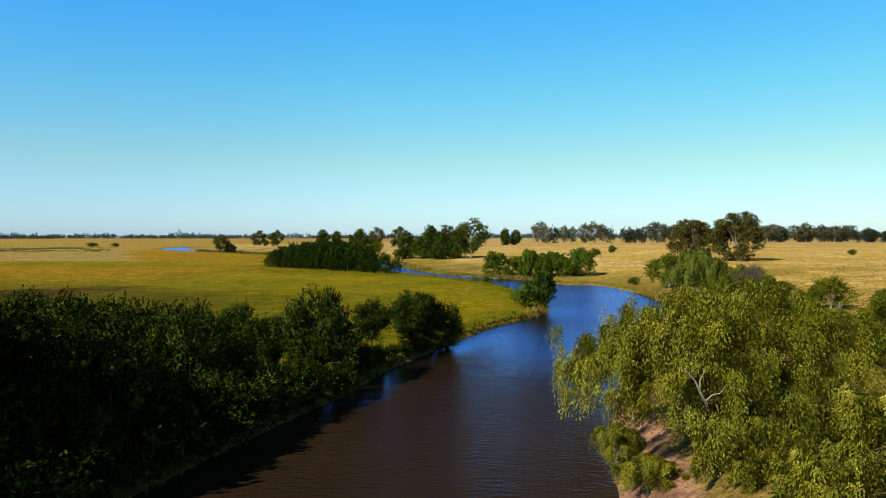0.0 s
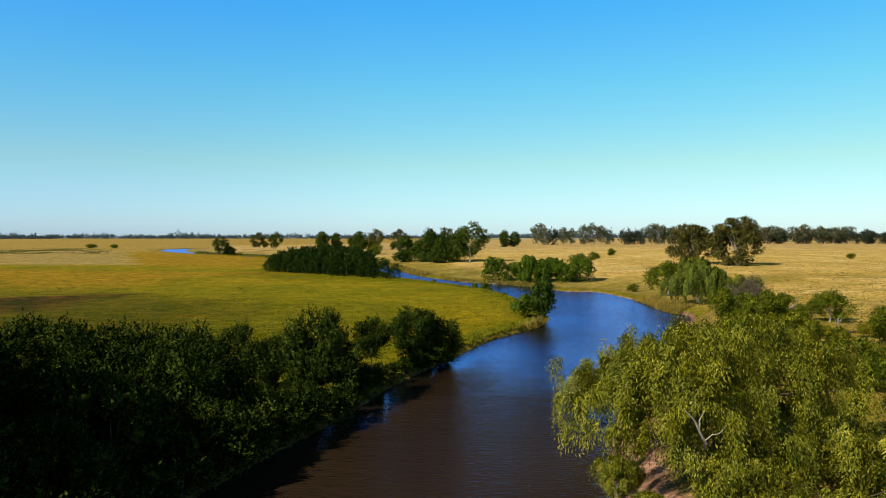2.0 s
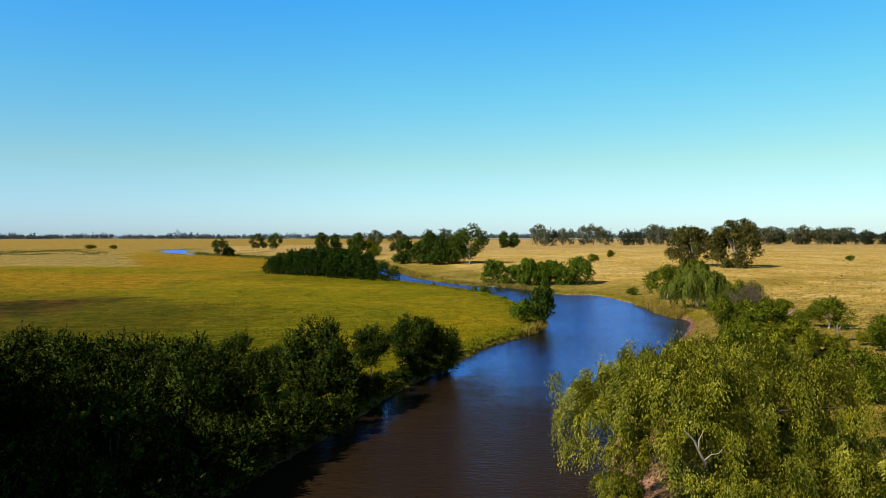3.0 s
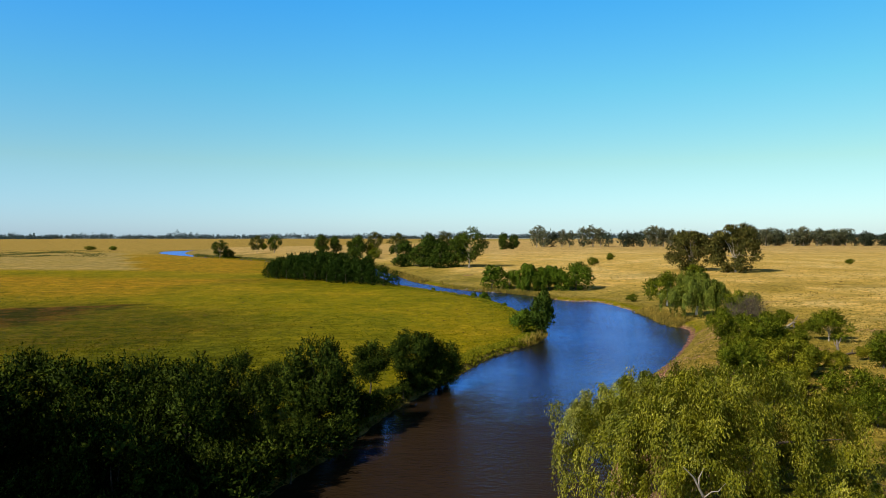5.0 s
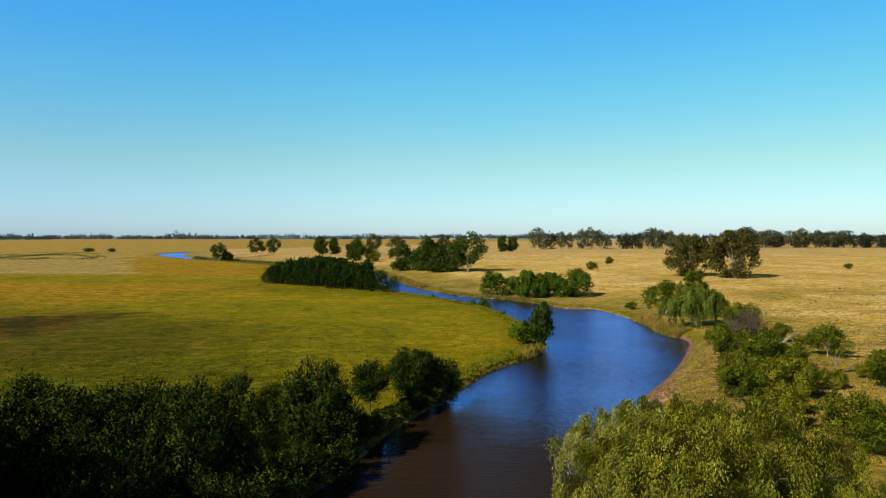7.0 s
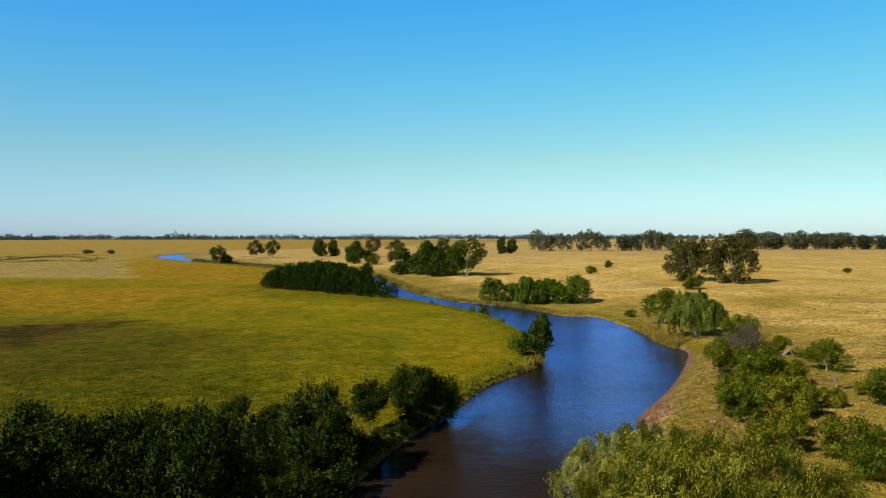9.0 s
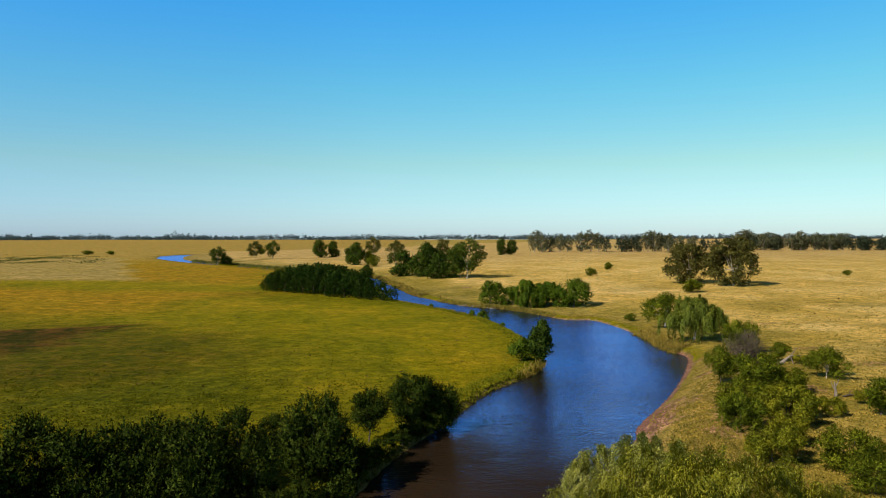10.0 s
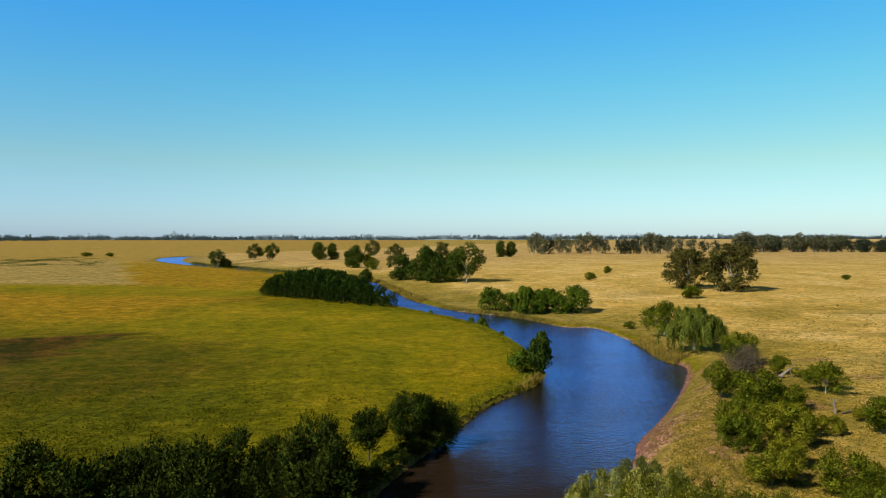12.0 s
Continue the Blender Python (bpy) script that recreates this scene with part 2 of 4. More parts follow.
def water_material():
    """Murky creek water, ruffled by a light wind in long low ripples."""
    m, n, l, p = material("creek_water")
    tex = n.new("ShaderNodeTexCoord")
    silt = noise_node(n, l, 0.05, 3.0, 0.5, tex.outputs["Object"])
    l.new(ramp(n, l, silt.outputs[0], ((0.3, (0.025, 0.0155, 0.008)), (0.7, (0.034, 0.0215, 0.0115)))).outputs[0], p.inputs["Base Color"])
    p.inputs["Roughness"].default_value = 0.6
    p.inputs["Specular IOR Level"].default_value = 0.0
    shine, angle, both = n.new("ShaderNodeBsdfGlossy"), n.new("ShaderNodeFresnel"), n.new("ShaderNodeMixShader")
    shine.inputs["Roughness"].default_value = 0.1
    shine.inputs["Color"].default_value = (0.36, 0.5, 1.0, 1)
    angle.inputs["IOR"].default_value = 1.6
    steep, gain = n.new("ShaderNodeMath"), n.new("ShaderNodeMath")
    steep.operation, gain.operation, gain.use_clamp = "POWER", "MULTIPLY", True
    steep.inputs[1].default_value = 4.4
    # the open bend is ruffled by the wind, the near reach lies sheltered between the trees
    place, edge, wind, pull = n.new("ShaderNodeSeparateXYZ"), n.new("ShaderNodeMath"), n.new("ShaderNodeMapRange"), n.new("ShaderNodeMapRange")
    l.new(tex.outputs["Object"], place.inputs[0])
    ragged = noise_node(n, l, 0.06, 3.0, 0.6, tex.outputs["Object"])
    edge.operation = "MULTIPLY_ADD"
    edge.inputs[1].default_value = 60.0
    l.new(ragged.outputs[0], edge.inputs[0])
    # leaning with x takes sheen off the left reach, in place of tree shade
    across = n.new("ShaderNodeMath")
    l.new(place.outputs["X"], across.inputs[0])
    l.new(place.outputs["Y"], across.inputs[1])
    l.new(across.outputs[0], edge.inputs[2])
    wind.inputs["From Min"].default_value, wind.inputs["From Max"].default_value = 116.0, 176.0
    l.new(edge.outputs[0], wind.inputs["Value"])
    pull.inputs["To Min"].default_value, pull.inputs["To Max"].default_value = 13.0, 205.0
    l.new(wind.outputs[0], pull.inputs["Value"])
    # extra sky sheen along the left bank imitates the blue of tree-shaded water
    shade_sheen, calm = n.new("ShaderNodeAttribute"), n.new("ShaderNodeMath")
    shade_sheen.attribute_name, calm.operation = "shade_sheen", "MULTIPLY_ADD"
    calm.inputs[1].default_value = 80.0
    l.new(shade_sheen.outputs["Fac"], calm.inputs[0])
    l.new(pull.outputs[0], calm.inputs[2])
    l.new(calm.outputs[0], gain.inputs[1])
    l.new(angle.outputs[0], steep.inputs[0])
    l.new(steep.outputs[0], gain.inputs[0])
    l.new(gain.outputs[0], both.inputs[0])
    l.new(p.outputs[0], both.inputs[1])
    l.new(shine.outputs[0], both.inputs[2])
    l.new(both.outputs[0], n["Material Output"].inputs[0])
    mapping = n.new("ShaderNodeMapping")
    mapping.inputs["Scale"].default_value, mapping.inputs["Rotation"].default_value = (0.45, 1.0, 1.0), (0, 0, radians(12))
    l.new(tex.outputs["Object"], mapping.inputs[0])
    ripples, swell = noise_node(n, l, 2.4, 3.0, 0.6, mapping.outputs[0]), noise_node(n, l, 0.7, 5.0, 0.65, mapping.outputs[0])
    gust = noise_node(n, l, 0.03, 2.0, 0.5, mapping.outputs[0])
    strength = ramp(n, l, gust.outputs[0], ((0.35, (0.3, 0.3, 0.3)), (0.65, (0.65, 0.65, 0.65))))
    b = n.new("ShaderNodeBump")
    b.inputs["Distance"].default_value = 0.3
    still = n.new("ShaderNodeMapRange")
    still.inputs["To Min"].default_value, still.inputs["To Max"].default_value = 1.0, 0.45
    l.new(shade_sheen.outputs["Fac"], still.inputs["Value"])
    l.new(blend(n, l, strength.outputs[0], still.outputs[0], 1.0, "MULTIPLY"), b.inputs["Strength"])
    l.new(ripples.outputs[0], b.inputs["Height"])
    b2 = n.new("ShaderNodeBump")
    b2.inputs["Strength"].default_value, b2.inputs["Distance"].default_value = 0.26, 0.4
    l.new(swell.outputs[0], b2.inputs["Height"])
    l.new(b.outputs[0], b2.inputs["Normal"])
    l.new(b2.outputs[0], p.inputs["Normal"])
    l.new(b2.outputs[0], shine.inputs["Normal"])
    l.new(b2.outputs[0], angle.inputs["Normal"])
    return m


GRASS, WATER = grass_material(), water_material()


# ---------------------------------------------------------------- the lie of the land
def spline(points, step=8):
    """A smooth line through the points."""
    p = np.array([points[0], *points, points[-1]], float)
    out = []
    for i in range(1, len(p) - 2):
        for s in np.arange(step) / step:
            a, b, c, d = p[i - 1], p[i], p[i + 1], p[i + 2]
            out.append(0.5 * (2 * b + (c - a) * s + (2 * a - 5 * b + 4 * c - d) * s * s + (3 * b - a - 3 * c + d) * s ** 3))
    return np.array([*out, p[-1]])


LEFT_BANK = spline(((-34, -150), (-30, -50), (-27, 0), (-24, 25), (-18.5, 45), (-14.5, 58), (-10, 71), (-6, 86), (1, 104), (8.3, 123), (17.5, 138), (21.5, 148),
                    (23.5, 165), (20.6, 200), (12, 238), (-10, 279), (-19, 296), (-24, 325), (-32, 365), (-43, 410), (-58, 455), (-90, 520), (-136, 568),
                    (-185, 630), (-250, 708), (-312, 800), (-350, 880), (-366, 950), (-356, 1010)))
RIGHT_BANK = spline(((2, -150), (5, -50), (6, 0), (8, 25), (11.6, 47), (15, 62), (20, 78), (26.5, 95), (29, 102), (37.5, 117), (45.5, 133), (52, 148), (56, 160), (54.5, 170),
                     (55, 187), (54, 205), (50, 228), (41, 231), (32, 251), (22, 265), (8, 279), (-10, 320), (-21, 365), (-31, 408), (-43, 456), (-83, 528), (-130, 580),
                     (-179, 645), (-244, 725), (-288, 804), (-314, 870), (-332, 930), (-342, 985), (-352, 1008)))


def distance(x, y, line):
    best = np.full(x.shape, 1e9)
    for a, b in zip(line[:-1], line[1:]):
        d = b - a
        s = np.clip(((x - a[0]) * d[0] + (y - a[1]) * d[1]) / max(d @ d, 1e-9), 0, 1)
        best = np.minimum(best, np.hypot(x - a[0] - s * d[0], y - a[1] - s * d[1]))
    return best


def in_river(x, y):
    ring = np.vstack([LEFT_BANK, RIGHT_BANK[::-1]])
    inside = np.zeros(x.shape, bool)
    for a, b in zip(ring, np.roll(ring, -1, axis=0)):
        if a[1] != b[1]:
            inside ^= ((a[1] > y) != (b[1] > y)) & (x < (b[0] - a[0]) * (y - a[1]) / (b[1] - a[1]) + a[0])
    return inside


def wobble(x, y, size, seed=0.0):
    """Cheap smooth unevenness, about -1 to 1."""
    x, y = x / size + seed, y / size - seed * 1.7
    return (np.sin(1.7 * x + 1.3 * np.sin(1.1 * y + seed)) * np.cos(1.3 * y + 0.9 * np.sin(1.9 * x)) * 0.6
            + 0.4 * np.sin(3.9 * x - 2.3 * y + seed) * np.cos(3.1 * y + 1.7 * x))


def smooth(v, lo, hi):
    s = np.clip((v - lo) / (hi - lo), 0, 1)
    return s * s * (3 - 2 * s)


def land(x, y):
    """Height of the ground over the water, the distance to the left and right bank, and whether it lies on the right side."""
    x, y = np.asarray(x, float), np.asarray(y, float)
    dl, dr, wet = distance(x, y, LEFT_BANK), distance(x, y, RIGHT_BANK), in_river(x, y)
    right = (dr < dl) & ~wet
    d = np.minimum(dl, dr)
    left_z = 0.75 * smooth(d, 0.0, 1.0) + 0.25 * smooth(d, 4, 60) + 0.10 * wobble(x, y, 14) * smooth(d, 2, 10)
    near = 1 - smooth(y, 115, 215)                       # the near right bank is high, farther on it is low
    rise = near * (1.9 * smooth(d, -0.2, 2.6) + 2.3 * smooth(d, 1.5, 8)) + (1 - near) * (0.8 * smooth(d, -0.2, 2.5) + 2.4 * smooth(d, 4, 60))
    right_z = rise + 1.9 * smooth(x, 55, 170) + 2.4 * smooth(y, 260, 700) * smooth(x, -60, 40) + 0.16 * wobble(x, y, 11, 2.0) * smooth(d, 1, 8)
    z = np.where(right, right_z, left_z)
    return np.where(wet, -1.4 * smooth(d, 0, 3.0) - 0.02, z), dl, dr, right


def ground_z(x, y):
    return float(land(np.array([x]), np.array([y]))[0][0])


def steps(*runs):
    out = [runs[0][0]]
    for start, end, size in runs:
        out += list(np.linspace(start, end, max(2, int(round((end - start) / size)) + 1))[1:])
    return np.array(out)


def sheet(name, xs, ys, height, mat):
    gx, gy = np.meshgrid(xs, ys)
    z = height(gx.ravel(), gy.ravel())
    co = np.column_stack([gx.ravel(), gy.ravel(), z])
    w, h = len(xs), len(ys)
    i = (np.arange(h - 1)[:, None] * w + np.arange(w - 1)).ravel()
    faces = np.column_stack([i, i + 1, i + w + 1, i + w])
    me = quads_mesh(name, co, faces)
    me.materials.append(mat)
    me.shade_smooth()
    return new(name, me)


def quads_mesh(name, co, faces):
    me = bpy.data.meshes.new(name)
    me.vertices.add(len(co))
    me.vertices.foreach_set("co", np.asarray(co, np.float32).ravel())
    k = faces.shape[1]
    me.loops.add(faces.size)
    me.loops.foreach_set("vertex_index", faces.astype(np.int32).ravel())
    me.polygons.add(len(faces))
    me.polygons.foreach_set("loop_start", np.arange(0, faces.size, k, dtype=np.int32))
    me.update(calc_edges=True)
    return me


GX = steps((-4500, -1500, 500), (-1500, -480, 60), (-480, -340, 10), (-340, -60, 4), (-60, -34, 1.6), (-34, 62, 1.0), (62, 90, 2.5), (90, 300, 8), (300, 1000, 50), (1000, 4500, 500))
GY = steps((-600, -160, 40), (-160, 16, 8), (16, 40, 1.2), (40, 175, 0.95), (175, 300, 1.4), (300, 500, 2.5), (500, 1120, 4.5), (1120, 1600, 40), (1600, 4700, 300))
ground = sheet("ground", GX, GY, lambda x, y: land(x, y)[0], GRASS)
tagged(ground, "flat pasture of green and straw-dry grass with red earth banks", "ground", kind="structure")


def paint_cover(me):
    co = np.empty(len(me.vertices) * 3, np.float32)
    me.vertices.foreach_get("co", co)
    x, y = co[0::3].astype(float), co[1::3].astype(float)
    z, dl, dr, right = land(x, y)
    d = np.minimum(dl, dr)
    rough = wobble(x, y, 9, 1.0)
    # the left bank's narrow lush rim also paints in its shaded, grassy face
    lush = np.where(right, (0.28 + 0.2 * smooth(y, 150, 220)) * (1 - smooth(d + 8 * rough, 8, 34 + 22 * smooth(y, 150, 220))) + 0.5 * smooth(wobble(x, y / 1.6, 24, 6.6), 0.1, 0.8) * (1 - smooth(d, 70, 150)), 0.3 * (1 - smooth(d + 3 * rough, 2, 16)) + 0.5 * (1 - smooth(d, 0.8, 2.2)))
    lush = np.maximum(lush, np.where(right, 0, 0.45 * (1 - smooth(np.hypot((x + 35) / 60, (y - 320) / 40) + 0.3 * rough, 0.7, 1.3))))
    lush = np.maximum(lush, np.where(right, 0, (0.82 + 0.18 * wobble(x, y, 22, 4.4)) * (1 - smooth(y + 0.6 * x + 18 * rough, 65, 205)) * (1 - smooth(x + 12 * rough, -40, 6))))
    lush = np.where(right, np.maximum(lush * (1 - 0.15 * smooth(d, 2, 5)), 0.5 * smooth(wobble(0.3 * x, y, 13, 3.7), 0.25, 0.8) * smooth(d, 15, 40) * (1 - smooth(y, 220, 420))), lush)
    straw = np.where(right, np.maximum(smooth(d + 6 * rough, 4, 40), 0.6 * smooth(d, 1, 6)), 0.25 * smooth(y + 30 * wobble(x, y, 60, 3.0), 600, 900))
    pale = (1 - smooth(x + 0.44 * y + 14 * wobble(x, y, 40, 5.0), -8, 8)) * smooth(y + 12 * wobble(x, y, 50, 4.0), 405, 440) * (1 - smooth(y + 30 * wobble(x, y, 70, 4.0), 800, 900))
    near = 1 - smooth(y, 150, 195)
    bank = np.where(right, (1 - smooth(d + 0.8 * rough - 4.4 * np.exp(-((y - 99) / 7) ** 2) - 1.5 * (1 - smooth(y, 50, 80)) + 1.5 * smooth(y, 100, 112), 1.5, 2.6)) * near, (1 - smooth(d, 0.5, 1.0)) * 0.3)
    worn = np.where(right & (y < 150), 0.75 * smooth(wobble(x, y, 5.5, 7.0), 0.1, 0.55) * (1 - smooth(d, 10, 24)), 0)
    worn = np.maximum(worn, np.where(right & (y < 150), 0.2 * (1 - smooth(d + 3 * rough, 6, 20)), 0))
    worn = np.maximum(worn, np.where(right, 0.7 * smooth(wobble(x, y, 13, 6.0), 0.72, 0.9) * smooth(d, 8, 20) * (1 - smooth(d, 40, 70)), 0))
    for px, py, rx, ry in ((78.6, 150, 6, 3), (78, 128, 5, 4), (56.5, 107, 3.5, 4), (38, 90, 3, 5), (33, 84, 3, 4)):      # bare, trodden places
        worn = np.maximum(worn, 0.75 * (1 - smooth(np.hypot((x - px) / rx, (y - py) / ry) + 0.3 * rough, 0.5, 1.1)))
    soil = np.clip(np.maximum(bank, worn) + (z < 0.05) * (dr < dl), 0, 1)
    burnt = (1 - smooth(y - 200 - 0.5 * (x + 115) + 2.5 * wobble(x, y, 9, 9.0) + 5 * wobble(x, y, 30, 4.0), -2, 2)) * smooth(y + 8 * wobble(x, y, 14, 1.0), 112, 160) * (1 - smooth(x + 8 * wobble(x, y, 10, 3.0) + 0.15 * (204 - y), -98, -74))
    ripe = (1 - smooth(x + 40 * wobble(x, y, 60, 2.5), -125, -60)) * smooth(y + 14 * wobble(x, y, 45, 1.5), 190, 260) * (1 - 0.4 * smooth(y, 560, 900)) * (0.75 + 0.25 * wobble(x, y, 25, 8.0))
    ripe *= 1 - pale
    ripe *= 1 - 0.85 * (1 - smooth(np.abs(y + 0.25 * x - 335 + 12 * wobble(x, y, 40, 3.3)), 14, 45))
    # the pale dry block, and a haze tint that grows with distance
    dry = np.where(right, 0.72 * smooth(y + 60 * wobble(x, y, 70, 3.0), 430, 820), np.maximum(0.36 * smooth(y + 60 * wobble(x, y, 80, 1.0), 620, 900), 0.66 * pale))
    me.attributes.new("dryness_haze", "FLOAT", "POINT").data.foreach_set("value", np.clip(dry * (0.86 + 0.14 * wobble(x, y, 33, 5.5)), 0, 1).astype(np.float32))
    second = me.attributes.new("ripeness", "FLOAT", "POINT")
    second.data.foreach_set("value", np.where(right, 0, np.clip(ripe, 0, 1)).astype(np.float32))
    burnt = np.maximum(burnt, 0.45 * (1 - smooth(np.hypot((x + 100) / 62, (y - 160) / 58) + 0.2 * wobble(x, y, 16, 2.2), 0.6, 1.15)))
    layer = me.color_attributes.new("cover", "FLOAT_COLOR", "POINT")
    layer.data.foreach_set("color", np.column_stack([np.clip(lush, 0, 1), np.clip(straw, 0, 1), soil, np.where(right, 0, burnt)]).astype(np.float32).ravel())


paint_cover(ground.data)
water = sheet("water", steps((-420, -40, 95), (-40, 60, 1.25), (60, 80, 20)), steps((-160, 10, 42), (10, 170, 1.5), (170, 1120, 190)), lambda x, y: np.zeros(x.shape), WATER)


def paint_shade_sheen(me):
    """Where the trees of the left bank shade the water, and extra blue sheen is put in."""
    co = np.empty(len(me.vertices) * 3, np.float32)
    me.vertices.foreach_get("co", co)
    x, y = co[0::3].astype(float), co[1::3].astype(float)
    calm = (1 - smooth(distance(x, y, LEFT_BANK) + 0.8 * wobble(x, y, 3.0, 2.0), 3.0, 5.0)) * smooth(y, 50, 72) * (1 - smooth(y, 98, 112))
    me.attributes.new("shade_sheen", "FLOAT", "POINT").data.foreach_set("value", calm.astype(np.float32))


paint_shade_sheen(water.data)
tagged(water, "calm muddy creek reflecting the blue sky", "water", kind="structure")


# ---------------------------------------------------------------- builders for plants
def part(name, me, mat, parent, label=""):
    me.materials.append(mat)
    ob = new(name, me)
    ob.parent = parent
    if label:
        ob["label"] = label
    return ob


def tube_mesh(name, lines, sides=7):
    """Tapered round limbs; a line is a list of (point, radius)."""
    co, faces = [], []
    for line in lines:
        pts = [Vector(p) for p, _ in line]
        base = len(co)
        for i, (p, (_, r)) in enumerate(zip(pts, line)):
            way = (pts[min(i + 1, len(pts) - 1)] - pts[max(i - 1, 0)]).normalized()
            u = way.orthogonal().normalized()
            v = way.cross(u)
            for k in range(sides):
                a = 2 * math.pi * k / sides
                rr = r * (1 + 0.12 * math.sin(3 * a + i))
                co.append(p + u * (math.cos(a) * rr) + v * (math.sin(a) * rr))
        for i in range(len(line) - 1):
            for k in range(sides):
                a, b = base + i * sides + k, base + i * sides + (k + 1) % sides
                faces.append((a, b, b + sides, a + sides))
    me = quads_mesh(name, np.array([tuple(c) for c in co]), np.array(faces))
    me.shade_smooth()
    return me


def unit(v):
    return v / np.maximum(np.linalg.norm(v, axis=1, keepdims=True), 1e-9)


def leaves_mesh(name, at, axis, length, width, rng, facing, curl=0.12, stray=0.48, rounding=0.0, lit=None):
    """Small pointed leaves: at their stalks, along the axis, each a bent diamond that turns its face out of the crown. rounding: how far the leaves share the light of their clump."""
    n = len(at)
    axis = unit(axis)
    side = unit(np.cross(unit(facing) + stray * rng.normal(size=(n, 3)), axis))
    face = np.cross(axis, side)
    ln, wd = (length * rng.uniform(0.6, 1.35, n))[:, None], (width * rng.uniform(0.7, 1.3, n))[:, None]
    mid = at + axis * ln * 0.45 + face * ln * curl
    co = np.stack([at, mid - side * wd * 0.5, at + axis * ln, mid + side * wd * 0.5], axis=1).reshape(-1, 3)
    me = quads_mesh(name, co, np.arange(4 * n).reshape(n, 4))
    if rounding:
        me.shade_smooth()
        me.normals_split_custom_set_from_vertices(np.repeat(unit((unit(facing) if lit is None else lit) * rounding + face * (1 - rounding)), 4, axis=0))
    return me


def lobes_of(rng, count, rx, rz, size, squash=0.9):
    """Bough clumps spread through an egg-shaped crown round the origin, most of them near its skin."""
    d = unit(rng.normal(size=(count, 3)))
    d /= (np.abs(d) ** 2.3).sum(axis=1, keepdims=True) ** (1 / 2.3)        # fuller shoulders than an egg's
    reach = rng.uniform(0.35, 1.1, count)[:, None] ** 0.6
    c = d * reach * np.array([rx, rx, rz]) * (1 - size * 0.55)
    r = size * min(rx, rz) * rng.uniform(0.6, 1.3, count)
    return c, r * squash


def crown_points(rng, centres, radii, count, lift, sprig, leaf_len, reach, stretch):
    """Leaves in sprigs that stand off the skins of the clumps; places deep in other clumps are left bare."""
    weight = radii ** 2
    many = count // sprig
    k = rng.choice(len(radii), many, p=weight / weight.sum())
    out = unit(rng.normal(size=(many, 3)) + np.array([0, 0, 0.25]))
    depth = 1 - 0.5 * rng.random(many) ** 2.0
    root = centres[k] + out * (radii[k] * depth * (1 + 0.14 * rng.normal(size=many)))[:, None] * np.array([1, 1, stretch])
    keep = np.ones(many, bool)
    for c, r in zip(centres, radii):
        keep &= np.linalg.norm(root - c, axis=1) > 0.5 * r
    keep |= rng.random(many) < 0.3                      # some leaves stay within, so that no daylight shows through
    root, out = root[keep], out[keep]
    way = unit(out * 0.8 + rng.normal(size=out.shape) * 0.35 + np.array([0, 0, lift]))
    s = np.linspace(0, 1, sprig)
    span = leaf_len * reach * rng.uniform(1.0, 2.3, len(root))
    at = root[:, None, :] + way[:, None, :] * (span[:, None] * s)[:, :, None] + rng.normal(size=(len(root), sprig, 3)) * leaf_len * 0.12
    axis = way[:, None, :] * 0.9 + rng.normal(size=(len(root), sprig, 3)) * 0.4
    return at.reshape(-1, 3), axis.reshape(-1, 3), np.repeat(out + np.array([0, 0, 0.25]), sprig, axis=0)


def limbs(rng, height, trunk_r, crown_base, targets, lean=0.05):
    """A trunk with a slight bend, and boughs that leave it for the clumps of the crown."""
    top = Vector((rng.normal() * lean * height, rng.normal() * lean * height, height))
    def spot(s):
        return Vector((top.x * s ** 1.5 + 0.03 * height * math.sin(5 * s), top.y * s ** 1.5, top.z * s))
    trunk = [(spot(s) - Vector((0, 0, 0.25 if s == 0 else 0)), trunk_r * (1.35 if s == 0 else (1 - 0.8 * s))) for s in (0, 0.08, 0.25, 0.45, 0.65, 0.85, 1.0)]
    boughs = []
    for c in targets:
        s = min(0.8, max(crown_base / height * 0.9, 0.2) + 0.35 * rng.random())
        a, b = spot(s), Vector(c)
        mid = a.lerp(b, 0.5) + Vector((0, 0, 0.10 * (b - a).length))
        r = trunk_r * (1 - 0.8 * s) * 0.7
        boughs.append([(a, r), (a.lerp(mid, 0.55), r * 0.75), (mid, r * 0.55), (b, r * 0.16)])
    return trunk, boughs


